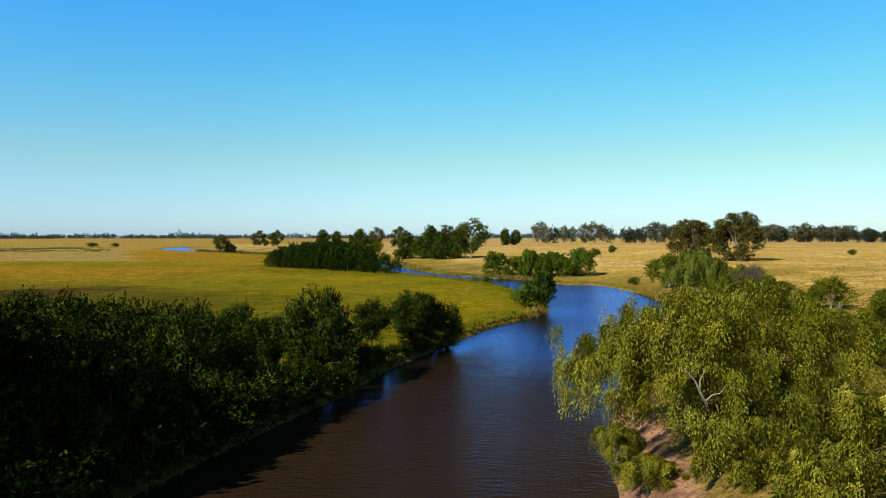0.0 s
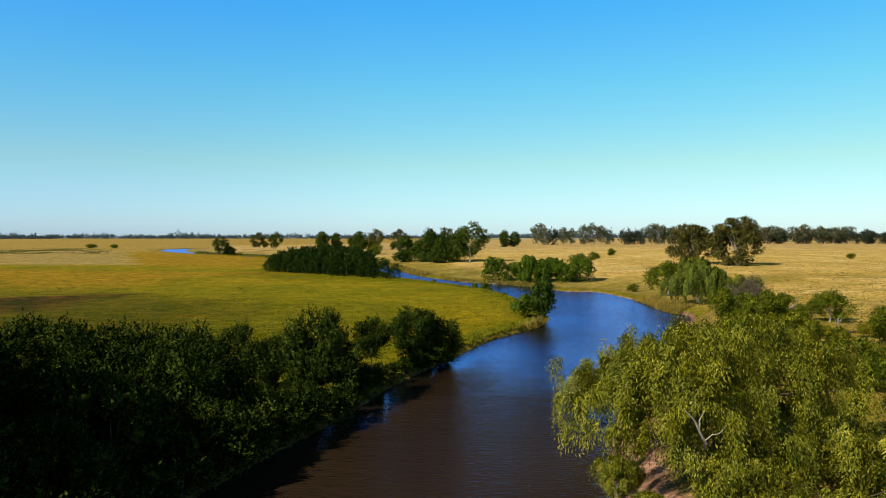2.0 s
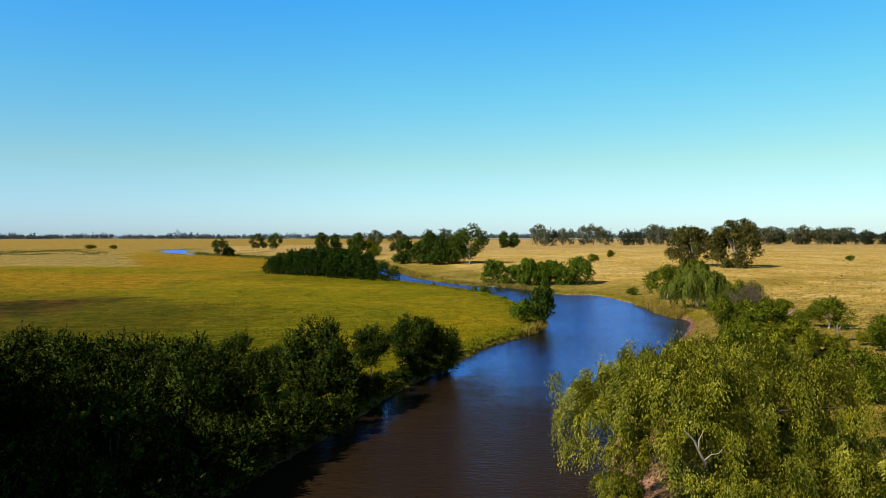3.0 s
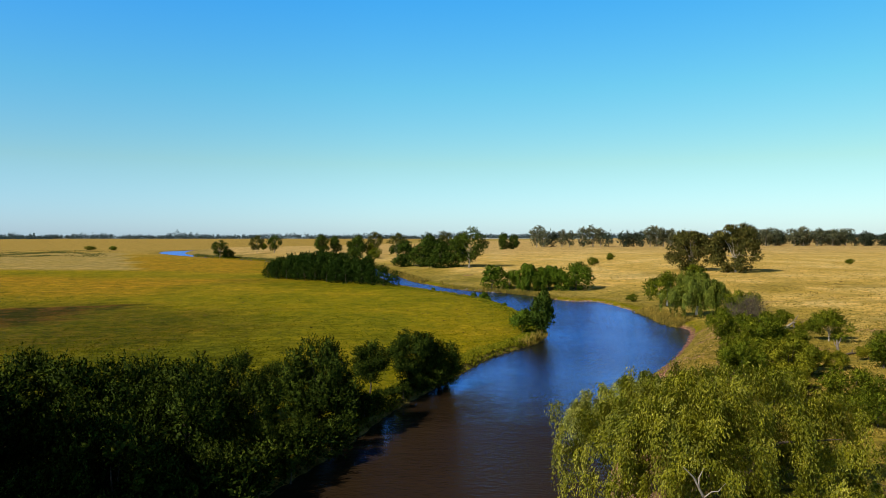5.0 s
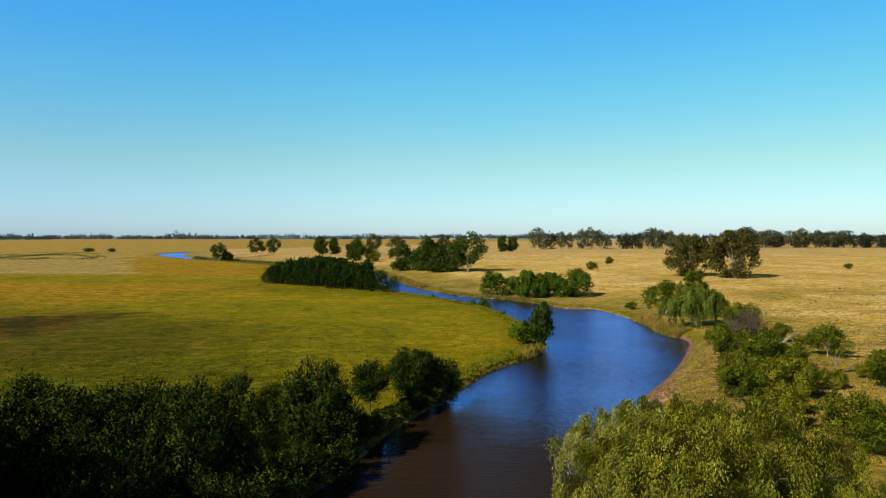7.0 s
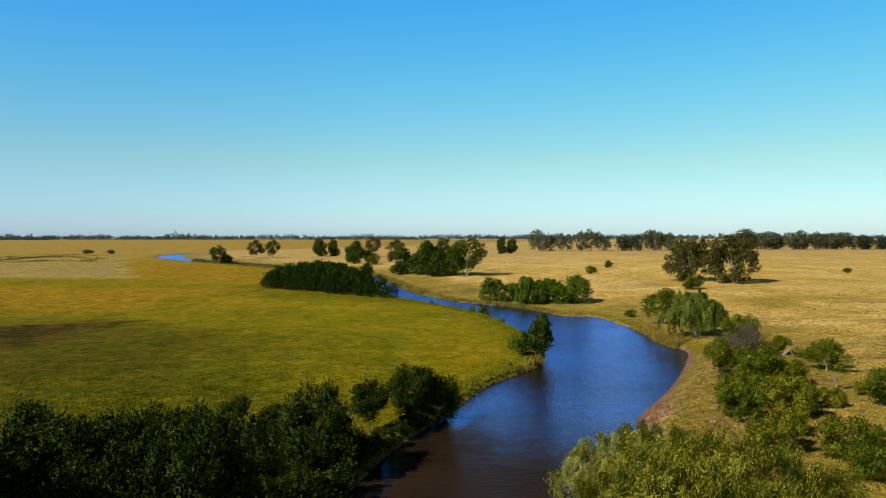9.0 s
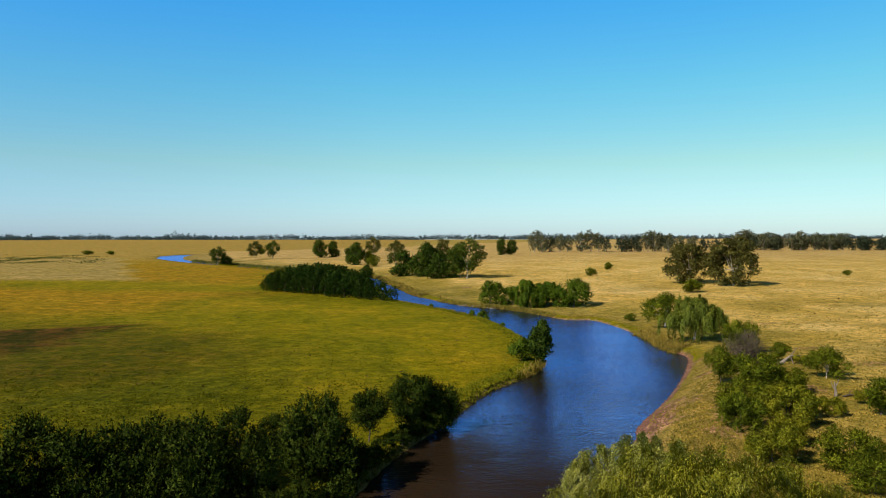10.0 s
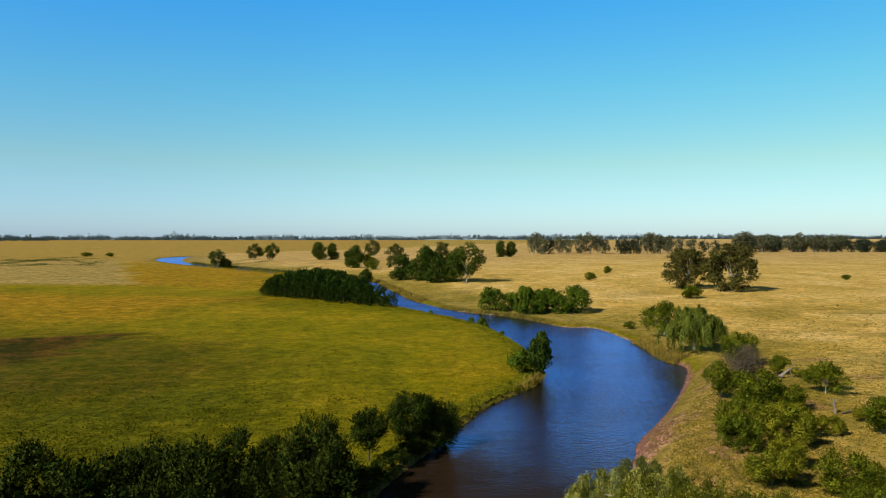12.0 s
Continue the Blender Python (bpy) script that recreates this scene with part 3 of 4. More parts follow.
def tree(name, label, seed, height, radius, base, leaf, bark, leaves=5000, size=0.42, lobes=16, leaf_len=0.4, leaf_wid=0.22, lift=0.35, boughs=4, trunk_r=0.18, category="tree", gaps=1.0, sprig=6, reach=1.0, stretch=1.0, core=26):
    """A broad-leaved tree: trunk, boughs and a crown of clumped leaves. base: where the crown begins."""
    rng = np.random.default_rng(seed)
    root = tagged(new(name), label, category)
    rz = (height - base) / 2
    c, r = lobes_of(rng, lobes, radius, rz, size)
    c[:, 2] += base + rz
    c[0], r[0] = (0.2 * radius, 0, height - size * rz * 0.9), size * min(radius, rz) * 0.9
    r *= gaps
    up = c[c[:, 2] > 0.2 * height]
    trunk, arms = limbs(rng, base + rz * 1.2, trunk_r, max(base, 0.1 * height), up[:boughs])
    part("trunk", tube_mesh("trunk", [trunk]), bark, root)
    for arm in arms:
        part("bough", tube_mesh("bough", [arm], 5), bark, root)
    at, axis, facing = crown_points(rng, c, r, leaves, lift, sprig, leaf_len, reach, stretch)
    ways = unit(rng.normal(size=(lobes * core, 3)))
    inner = np.repeat(c, core, axis=0) + ways * (np.repeat(r, core) * rng.uniform(0.1, 0.7, lobes * core))[:, None] * np.array([1, 1, stretch])
    long = np.concatenate([np.full(len(at), leaf_len), np.repeat(r, core) * 0.6])
    broad = np.concatenate([np.full(len(at), leaf_wid), np.repeat(r, core) * 0.42])
    at, axis, facing = np.vstack([at, inner]), np.vstack([axis, rng.normal(size=inner.shape) + np.array([0, 0, 0.6])]), np.vstack([facing, ways + np.array([0, 0, 0.3])])
    above = at[:, 2] > -0.1
    at, axis, facing, long, broad = at[above], axis[above], facing[above], long[above], broad[above]
    part("crown", leaves_mesh("crown", at, axis, long, broad, rng, facing, 0.12, 0.45, 0.7), leaf, root)
    return root


def hanging_tree(name, label, seed, height, radius, skirt, leaf, bark, strands=1500, lobes=30, leaf_len=0.42, leaf_wid=0.10, drop=2.6, trunk_r=0.3, per=16, size=0.24, bare=()):
    """A weeping tree: a dome of boughs from which leafy strands hang to the skirt. bare: (x, y, z, radius) of openings in the foliage, in the tree's own space."""
    rng = np.random.default_rng(seed)
    root = tagged(new(name), label, "tree")
    ang = rng.uniform(0, 2 * math.pi, lobes)
    rad = radius * np.sqrt(rng.uniform(0.0, 1.0, lobes)) * (1 - size * 0.7)
    dome = height - radius * size * 0.9 - (rad / radius) ** 2.2 * (height - skirt) * 0.62
    c = np.column_stack([np.cos(ang) * rad, np.sin(ang) * rad, dome - rng.exponential(0.06 * height, lobes)])
    r = radius * size * rng.uniform(0.6, 1.3, lobes)
    c[0] = (0, 0, height - r[0])
    trunk, arms = limbs(rng, height * 0.6, trunk_r, height * 0.2, c[1:9], 0.08)
    part("trunk", tube_mesh("trunk", [trunk]), bark, root)
    for arm in arms:
        part("bough", tube_mesh("bough", [arm], 6), bark, root)
    bunches = strands // 24
    k = rng.choice(lobes, bunches, p=r ** 2 / (r ** 2).sum())
    out = unit(rng.normal(size=(bunches, 3)) * np.array([1, 1, 0.8]) + np.array([0, 0, 0.5]))
    hub = c[k] + out * (r[k] * rng.uniform(0.6, 1.12, bunches))[:, None] * np.array([1, 1, 0.85])
    of = rng.integers(0, bunches, strands)
    out, start = out[of], hub[of] + rng.normal(size=(strands, 3)) * 0.19 * size * radius / 2.2
    away = out * 0.8 + rng.normal(size=(strands, 3)) * 0.3
    away[:, 2] = 0
    long = np.minimum(drop * rng.uniform(0.3, 1.2, bunches)[of] * rng.uniform(0.6, 1.1, strands), np.maximum(start[:, 2] - skirt + rng.uniform(-0.5, 1.2, strands), 0.4))
    s = (np.arange(per) + 0.5) / per
    fall = (s ** 1.4)[None, :, None] * long[:, None, None] - (s * (1 - s))[None, :, None] * 0.5
    sweep = (1 - np.exp(-3 * s))[None, :, None] * 0.4 * away[:, None, :] * np.minimum(long, 2.0)[:, None, None]
    at = (start[:, None, :] + sweep - fall * np.array([0, 0, 1.0]) + rng.normal(size=(strands, per, 3)) * 0.09).reshape(-1, 3)
    axis = (np.array([0, 0, -0.7]) + away[:, None, :] * 0.7 * (1 - s)[None, :, None] + rng.normal(size=(strands, per, 3)) * 0.34).reshape(-1, 3)
    keep = np.ones(len(at), bool)
    for x, y, z, gap in bare:
        keep &= np.linalg.norm(at - np.array([x, y, z]), axis=1) > gap * rng.uniform(0.75, 1.2, len(at))
    part("crown", leaves_mesh("crown", at[keep], axis[keep], leaf_len, leaf_wid, rng, np.repeat(out + np.array([0, 0, 0.2]), per, axis=0)[keep], 0.12, 0.7, 0.6), leaf, root)
    return root


def stand(ob, x, y, turn=0.0, size=1.0, tall=1.0, sink=0.0):
    """Sets a plant on the ground."""
    ob.matrix_basis = spot_of(x, y, turn, size, tall, sink)
    return ob


def spot_of(x, y, turn=0.0, size=1.0, tall=1.0, sink=0.0):
    return Matrix.Translation((x, y, ground_z(x, y) - sink)) @ Matrix.Rotation(radians(turn), 4, "Z") @ Matrix.Diagonal((size, size, size * tall, 1))


def again(ob, x, y, turn=0.0, size=1.0, tall=1.0):
    """A copy of a plant standing elsewhere; the first one's own scale is not taken over."""
    made = copy_thing(ob, Matrix.Identity(4))
    made.matrix_basis = spot_of(x, y, turn, size, tall)
    return made


# ---------------------------------------------------------------- the row of poplars on the left bank
GROVE = "trees along the left bank"
POPLAR_LABEL = "dense dark green broadleaf tree on the grassy creek bank"
pop_a = tree("poplar_tree", POPLAR_LABEL, 11, 10, 4.0, -0.8, LEAF_POPLAR, BARK_BROWN, 11500, 0.28, 42, 0.27, 0.16, 1.1, reach=1.2, stretch=1.4)
pop_b = tree("poplar_tree", POPLAR_LABEL, 12, 10, 3.7, -0.8, LEAF_POPLAR, BARK_BROWN, 11500, 0.28, 42, 0.27, 0.16, 1.1, reach=1.2, stretch=1.4)
pop_c = tree("poplar_tree", POPLAR_LABEL, 13, 10, 4.4, -0.8, LEAF_POPLAR, BARK_BROWN, 11500, 0.28, 42, 0.27, 0.16, 1.1, reach=1.2, stretch=1.4)
for o in (pop_a, pop_b, pop_c):
    tagged(o, group=GROVE)
stand(pop_a, -36.5, 58, 20, 1.06, 0.94)
big_pop = tagged(tree("poplar_tree", "full upright dark green tree at the water's edge", 18, 10.2, 4.7, -0.6, LEAF_POPLAR, BARK_BROWN, 26000, 0.28, 58, 0.26, 0.15, 1.2, reach=1.3, stretch=1.4), group=GROVE)
stand(big_pop, -13.4, 76.5, 20, 0.88, 0.98)
stand(pop_b, -31, 59, 50, 1.05, 0.94)
stand(pop_c, -25.5, 72, 0, 0.95, 0.87)
rng = np.random.default_rng(5)
# the short ones by the water are added to darken the shaded bank
for k, (x, y, h) in enumerate(((-29, 65.5, 9.8), (-22.5, 79, 8.2), (-22.5, 48, 9.6), (-27, 51, 10.3), (-34, 50, 10.4), (-26, 58.5, 9.4), (-20.5, 57, 8.6), (-18, 67.5, 7.4), (-13.4, 66, 4.4), (-16.8, 54, 5.6), (-20.4, 42, 5.6), (-15.5, 61, 5.4), (-22.5, 64, 9.2),
                             (-38, 66, 9.8), (-26, 40, 8.4), (-31.5, 42, 9.2), (-19.5, 83, 6.2), (-30, 73, 8.8),
                             (-24, 44, 7.5), (-28, 33, 8), (-24.5, 27, 6), (-9.3, 80, 3.4), (-7.8, 85, 2.4), (-3.6, 94.5, 2.6))):
    again((pop_a, pop_b, pop_c)[k % 3], x, y, rng.uniform(0, 360), h / 10 * rng.uniform(0.92, 1.04), 0.94)
shrub = tagged(tree("bank_bush", "low dark leafy bush hanging over the water", 14, 5.0, 2.2, 0.0, LEAF_POPLAR, BARK_BROWN, 1500, 0.32, 22, 0.36, 0.21, 0.5, 2, 0.08, "bush", core=12), group=GROVE)
stand(shrub, -10.4, 74.5, 0)
# trees added left of the view, unseen, to keep the row's lower half dark
shade_pop = tagged(tree("tall_poplar", "tall poplar added out of view to shade the bank row", 15, 17, 5.2, 1.0, LEAF_POPLAR, BARK_BROWN, 2600, 0.3, 36, 0.9, 0.6, 0.8, 3, 0.35), group=GROVE)
stand(shade_pop, -34, 35, 0)
for k, (x, y) in enumerate(((-30, 25), (-37, 37), (-44, 24), (-39, 29), (-41, 43), (-36, 16), (-46, 52), (-48, 38), (-52, 62))):
    again(shade_pop, x, y, 60 * k, rng.uniform(0.92, 1.05) * (1.12 if 28 < y < 45 else 1.0), 1.0)
# shrubs added along the shore to cover a bank that lies in black shade
for k, y in enumerate(np.arange(20, 74, 3.4)):
    x = np.interp(y, LEFT_BANK[:, 1], LEFT_BANK[:, 0])
    again(shrub, x + 0.1 + rng.uniform(-0.5, 0.5), y, 97 * k, rng.uniform(0.75, 1.05), 0.9)
# more dark shrubs, added where only shade blackens the bank
for k, (x, y, size) in enumerate(((-8.8, 79.5, 0.75), (-7.6, 83.2, 0.62), (-6.4, 87, 0.55), (-5.0, 90.6, 0.55), (-2.6, 95.5, 0.7), (0.4, 101.5, 0.6))):
    again(shrub, x, y, 130 * k, size, 0.7)
thin = tree("young_poplar", "slender young broadleaf tree with a thin bare trunk", 21, 7.4, 2.3, 1.8, LEAF_POPLAR, BARK_BROWN, 8500, 0.3, 28, 0.26, 0.14, 0.8, 3, 0.13, reach=1.3)
stand(thin, -9.3, 91, 0, 1.0, 0.93)
twin_a = tree("bank_tree", "round dark green tree at the water's edge", 22, 7.9, 3.4, 0.3, LEAF_POPLAR, BARK_BROWN, 20000, 0.27, 46, 0.24, 0.13, 0.9, reach=1.3, stretch=1.3)
stand(twin_a, -4.2, 97.5, 0, 0.97, 0.92)
twin_b = tree("bank_tree", "low round dark green tree leaning over the water", 23, 6.5, 3.2, 0.2, LEAF_POPLAR, BARK_BROWN, 18000, 0.27, 42, 0.24, 0.13, 0.9, reach=1.3, stretch=1.3)
stand(twin_b, -0.4, 100, 40, 0.97, 0.95)
point_tree = tree("bank_tree", "dark upright tree on the grassy point of the bank", 24, 7.9, 2.35, 0.2, LEAF_MID, BARK_BROWN, 9000, 0.32, 30, 0.38, 0.22, 0.7)
stand(point_tree, 21.0, 148.5, 0, 1.0, 1.17)
point_bush = tree("bank_bush", "light green leafy bush beside the point", 25, 4.2, 2.6, 0.2, LEAF_ISLE, BARK_BROWN, 4000, 0.45, 12, 0.42, 0.2, 0.6, 3, 0.08, "bush")
stand(point_bush, 17.2, 150, 0)

# ---------------------------------------------------------------- the willow on the near right bank
willow = hanging_tree("willow_tree", "large yellow-green weeping willow overhanging the creek", 31, 9.3, 11.5, 0.2, LEAF_WILLOW, BARK_BROWN, 9600, 52, 0.225, 0.068, 2.6, 0.34, 17, 0.23,
                      ((-3.8, -7.4, 3.4, 1.1), (-4.1, -8.6, 3.8, 1.3), (-4.4, -9.8, 4.1, 1.5), (-4.6, -11.0, 4.3, 1.6), (-5.3, -9.0, 5.0, 1.3), (-3.5, -7.4, 2.2, 0.8),
                       (-5.2, -1, -0.5, 2.0), (-4.6, -3, -0.4, 2.0), (-5.4, -5, -1.0, 2.0), (-6.5, -7, 0.6, 1.4), (-7.1, -9, 1.2, 1.2)))
stand(willow, 18.2, 47.0, 0)
part("dead_bough", tube_mesh("dead_bough", [[((-0.6, -1.0, 0.2), 0.2), ((-3.2, -6.4, 1.2), 0.15), ((-3.5, -7.6, 2.8), 0.085), ((-3.9, -7.7, 3.5), 0.07), ((-4.3, -8.0, 4.2), 0.05), ((-5.0, -8.3, 4.9), 0.02)],
                                           [((-3.6, -7.6, 2.9), 0.045), ((-3.3, -8.0, 3.4), 0.03), ((-3.0, -8.2, 3.5), 0.02), ((-2.7, -8.4, 4.0), 0.015)],
                                           [((-3.9, -7.7, 3.5), 0.045), ((-4.0, -8.0, 4.2), 0.04), ((-3.8, -8.3, 4.9), 0.015)]], 6), BARK_DEAD, willow, "bare whitish dead bough")
willow_back = hanging_tree("willow_tree", "smaller silvery weeping willow leaning over the water", 32, 6.2, 7.4, -1.6, LEAF_PALE, BARK_PALE, 4300, 40, 0.24, 0.075, 2.4, 0.26, 14, 0.22)
stand(willow_back, 19.2, 67.5, 0)
willow_side = hanging_tree("willow_tree", "low weeping willow beside the larger one", 33, 4.6, 5.6, -1.2, LEAF_WILLOW, BARK_BROWN, 1500, 30, 0.30, 0.095, 2.2, 0.2, 13, 0.22)
stand(willow_side, 24.2, 35.2, 0, 1.05, 0.85)
again(willow_side, 17.6, 31.6, 120, 0.72, 0.9)
again(willow_side, 28.5, 43.0, 220, 0.85, 0.9)
willow_low = hanging_tree("willow_sapling", "young willow drooping over the water's edge", 34, 5.4, 2.4, -0.4, LEAF_WILLOW, BARK_PALE, 1900, 22, 0.27, 0.07, 2.2, 0.1, 14, 0.3)
stand(willow_low, 12.0, 48.5, 40, 0.7, 0.85)
again(willow_low, 11.8, 40.5, 100, 0.75, 0.6)
again(willow_side, 17.2, 38.0, 60, 0.6, 0.9)
again(willow_side, 15.4, 36.6, 170, 0.48, 1.0)
again(willow_side, 18.4, 42.0, 250, 0.6, 0.9)

# ---------------------------------------------------------------- bushes and small trees on the right bank
THICKET = "bushes on the right bank"
bush_a = tree("thorn_bush", "dense dark green thorn bush on the creek bank", 41, 5.2, 4.2, 0.2, LEAF_BUSH, BARK_BROWN, 15500, 0.36, 24, 0.23, 0.105, 0.5, 4, 0.12, "bush")
bush_b = tree("olive_bush", "loose olive-green bush in dry grass", 42, 4.0, 3.6, 0.1, LEAF_OLIVE, BARK_BROWN, 13500, 0.36, 22, 0.23, 0.10, 0.6, 4, 0.1, "bush")
bush_c = tree("thorn_bush", "round dark green bush with a short trunk", 43, 5.6, 2.6, 1.0, LEAF_BUSH, BARK_BROWN, 11500, 0.35, 22, 0.23, 0.105, 0.5, 4, 0.12, "bush")
far_bush = tree("thorn_bush", "low green bush standing alone in the pasture", 48, 5.0, 3.4, 0.1, LEAF_BUSH, BARK_BROWN, 2800, 0.33, 24, 0.5, 0.26, 0.5, 3, 0.12, "bush")
stand(far_bush, 104, 292, 0, 1.3, 0.7)
for o in (bush_a, bush_b, bush_c):
    tagged(o, group=THICKET)
stand(bush_c, 44.3, 111.5, 0, 0.92, 1.08)
stand(bush_a, 46.9, 104.5, 0, 1.1, 1.0)
stand(bush_b, 42.5, 86.5, 0, 1.05, 1.0)
for k, (ob, x, y, s, tall) in enumerate(((bush_a, 51.6, 103.6, 0.68, 1.05), (bush_a, 36.1, 84.6, 0.74, 1.08), (bush_a, 39.6, 92.5, 0.85, 0.95), (bush_b, 47.5, 96.5, 0.85, 0.9), (bush_b, 34.2, 72.6, 0.92, 0.95), (bush_a, 40.8, 70.2, 0.86, 0.9),
                                       (bush_b, 50.6, 91, 0.52, 1.1), (bush_c, 57.0, 91, 1.05, 0.78), (bush_c, 63.2, 131.8, 0.72, 0.85), (bush_b, 65.4, 128.4, 0.42, 1.0), (bush_a, 61.5, 145, 1.12, 1.1), (bush_a, 39.2, 63.4, 0.66, 0.9),
                                       (far_bush, 87, 407, 0.9, 0.9), (far_bush, 110, 462, 0.9, 0.9), (far_bush, 224, 388, 0.7, 0.7), (far_bush, 59.6, 221, 0.5, 0.8), (bush_b, 58.8, 97.2, 0.5, 1.0), (bush_b, 46.2, 90.5, 0.75, 1.0), (bush_b, 38.6, 78.5, 0.7, 1.0))):
    again(ob, x, y, 57 * k, s, tall)
pale_trunk = tree("small_tree", "open green tree with pale bare branches", 44, 4.9, 3.7, -0.2, LEAF_BUSH, BARK_PALE, 9500, 0.33, 22, 0.28, 0.09, 0.5, 7, 0.12)
stand(pale_trunk, 63, 115, 0)
dry_bush = tree("dry_bush", "leafless grey-brown thicket of bare twigs", 45, 6.6, 3.5, 0.3, LEAF_GREY, BARK_DEAD, 12000, 0.42, 18, 0.7, 0.035, 0.9, 9, 0.12, "bush", core=0)
stand(dry_bush, 52.3, 121, 0, 0.95, 0.95)
willow_two = hanging_tree("willow_tree", "green weeping willow on a low sandy bank", 46, 9.6, 7.8, -0.6, WILLOW_SILVER, BARK_PALE, 4600, 40, 0.38, 0.16, 3.0, 0.35, 12, 0.28)
stand(willow_two, 62, 172, 0, 1.0, 1.2)
lean_bush = tree("leaning_tree", "low spreading tree with a fallen trunk", 47, 6.4, 5.4, 0.6, LEAF_BUSH, BARK_PALE, 6500, 0.27, 34, 0.4, 0.18, 0.2, 6, 0.2)
stand(lean_bush, 65.0, 204, 0, 1.3, 1.05)

# the low island of trees at the bend
ISLAND = "trees at the river bend"
isle_a = hanging_tree("willow_tree", "pale green willow at the river bend", 51, 11, 5.4, 0.0, LEAF_ISLE, BARK_BROWN, 2100, 26, 0.55, 0.2, 4.2, 0.3, 12)
isle_b = tree("bend_tree", "dark green spreading tree at the river bend", 52, 10.2, 6.8, -0.8, LEAF_ISLE, BARK_BROWN, 7000, 0.29, 38, 0.5, 0.28, 0.3, 4, 0.25, reach=0.7)
isle_c = tree("bend_tree", "low dark green tree at the river bend", 53, 7.4, 5.0, -0.6, LEAF_ISLE, BARK_BROWN, 4200, 0.31, 28, 0.5, 0.28, 0.3, 4, 0.2, reach=0.7)
for o in (isle_a, isle_b, isle_c):
    tagged(o, group=ISLAND)
stand(isle_a, 32.5, 265, 0, 1.1, 0.92)
stand(isle_b, 49.5, 261, 0, 1.08, 0.92)
stand(isle_c, 19.5, 275, 0, 1.12, 1.0)
again(isle_a, 40.5, 267, 90, 1.1, 0.82)
again(isle_c, 26, 272, 70, 1.0, 0.9)
again(isle_c, 44.5, 262, 200, 0.95, 0.95)
again(isle_c, 37, 262, 150, 0.7, 0.7)
again(isle_c, 30, 262, 260, 0.62, 0.7)

# ---------------------------------------------------------------- the planted grove in the pasture
planted = []
for k in range(3):
    planted.append(tagged(tree("grove_tree", "dark green tree of a dense planted grove", 61 + k, 12, 4.6, -2.0, LEAF_GROVE, BARK_BROWN, 1500, 0.3, 30, 0.74, 0.46, 0.6, 2, 0.2, reach=0.5, stretch=1.15, core=8), group="planted grove"))
spots = []
for u in np.arange(0, 84, 6.9):
    deep = np.interp(u, (0, 10, 30, 55, 70, 84), (16, 40, 62, 34, 16, 3))
    for v in np.arange(0, deep + 0.1, 7.0):
        edge = min(v + 4, deep - v + 7, u + 5, 88 - u)
        spots.append((-83 + 0.771 * u + rng.uniform(-1, 1), 340 - 0.637 * u + v + rng.uniform(-1, 1), np.interp(edge, (2, 10, 24), (7.4, 9.8, 12.0)) * (1 if u < 66 else 0.85)))
for k, (x, y, h) in enumerate(spots):
    if k < 3:
        stand(planted[k], x, y, 0, h / 12)
    else:
        again(planted[k % 3], x, y, rng.uniform(0, 360), h / 12, rng.uniform(0.95, 1.06))

# ---------------------------------------------------------------- single trees and far rows
gum = [tree("gum_tree", "tall open-crowned gum tree with a pale trunk", 71 + k, 20, 7.5, (0.4, 3.5, 3.5)[k], (LEAF_MID, LEAF_GUM, LEAF_GUM)[k], BARK_PALE, 10000, 0.26, 46, 0.58, 0.34, 0.0, 7, 0.3, reach=0.6, stretch=0.75, core=12) for k in range(3)]
dark = [tree("field_tree", "dark green round-crowned tree in the pasture", 75 + k, 15, 7.0, -1.0, LEAF_MID, BARK_BROWN, 8000, 0.3, 38, 0.62, 0.38, 0.3, 3, 0.35, reach=0.6, stretch=0.85) for k in range(2)]
wide = [tree("spreading_tree", "broad dark tree with low spreading boughs", 78 + k, 18, 11, -1.0, LEAF_EUC, BARK_PALE, 27000, 0.26, 80, 0.5, 0.3, 0.0, 10, 0.45, reach=0.6, stretch=0.7, core=20) for k in range(2)]
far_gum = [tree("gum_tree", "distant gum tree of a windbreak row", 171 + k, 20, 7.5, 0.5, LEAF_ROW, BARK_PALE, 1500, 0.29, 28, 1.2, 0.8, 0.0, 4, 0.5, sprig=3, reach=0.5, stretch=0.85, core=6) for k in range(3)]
far_dark = [tree("field_tree", "distant dark green tree of a windbreak row", 175 + k, 15, 7.0, -0.6, LEAF_HAZE, BARK_BROWN, 800, 0.36, 22, 1.4, 0.9, 0.3, 2, 0.4, sprig=3, reach=0.5, core=6) for k in range(2)]
for o in gum + dark + wide + far_gum + far_dark:
    tagged(o, group="scattered field trees")
stand(wide[0], 119, 338, 0, 1.0, 1.05)
stand(wide[1], 133, 320, 140, 1.1, 1.1)
stand(gum[0], 15.5, 400, 0, 1.36, 0.88)
stand(dark[0], 8, 413, 0, 1.2, 0.95)
stand(dark[1], -24, 455, 0, 1.3, 0.9)
stand(gum[1], 2, 560, 0, 1.0)
stand(gum[2], -35, 560, 0, 1.0)
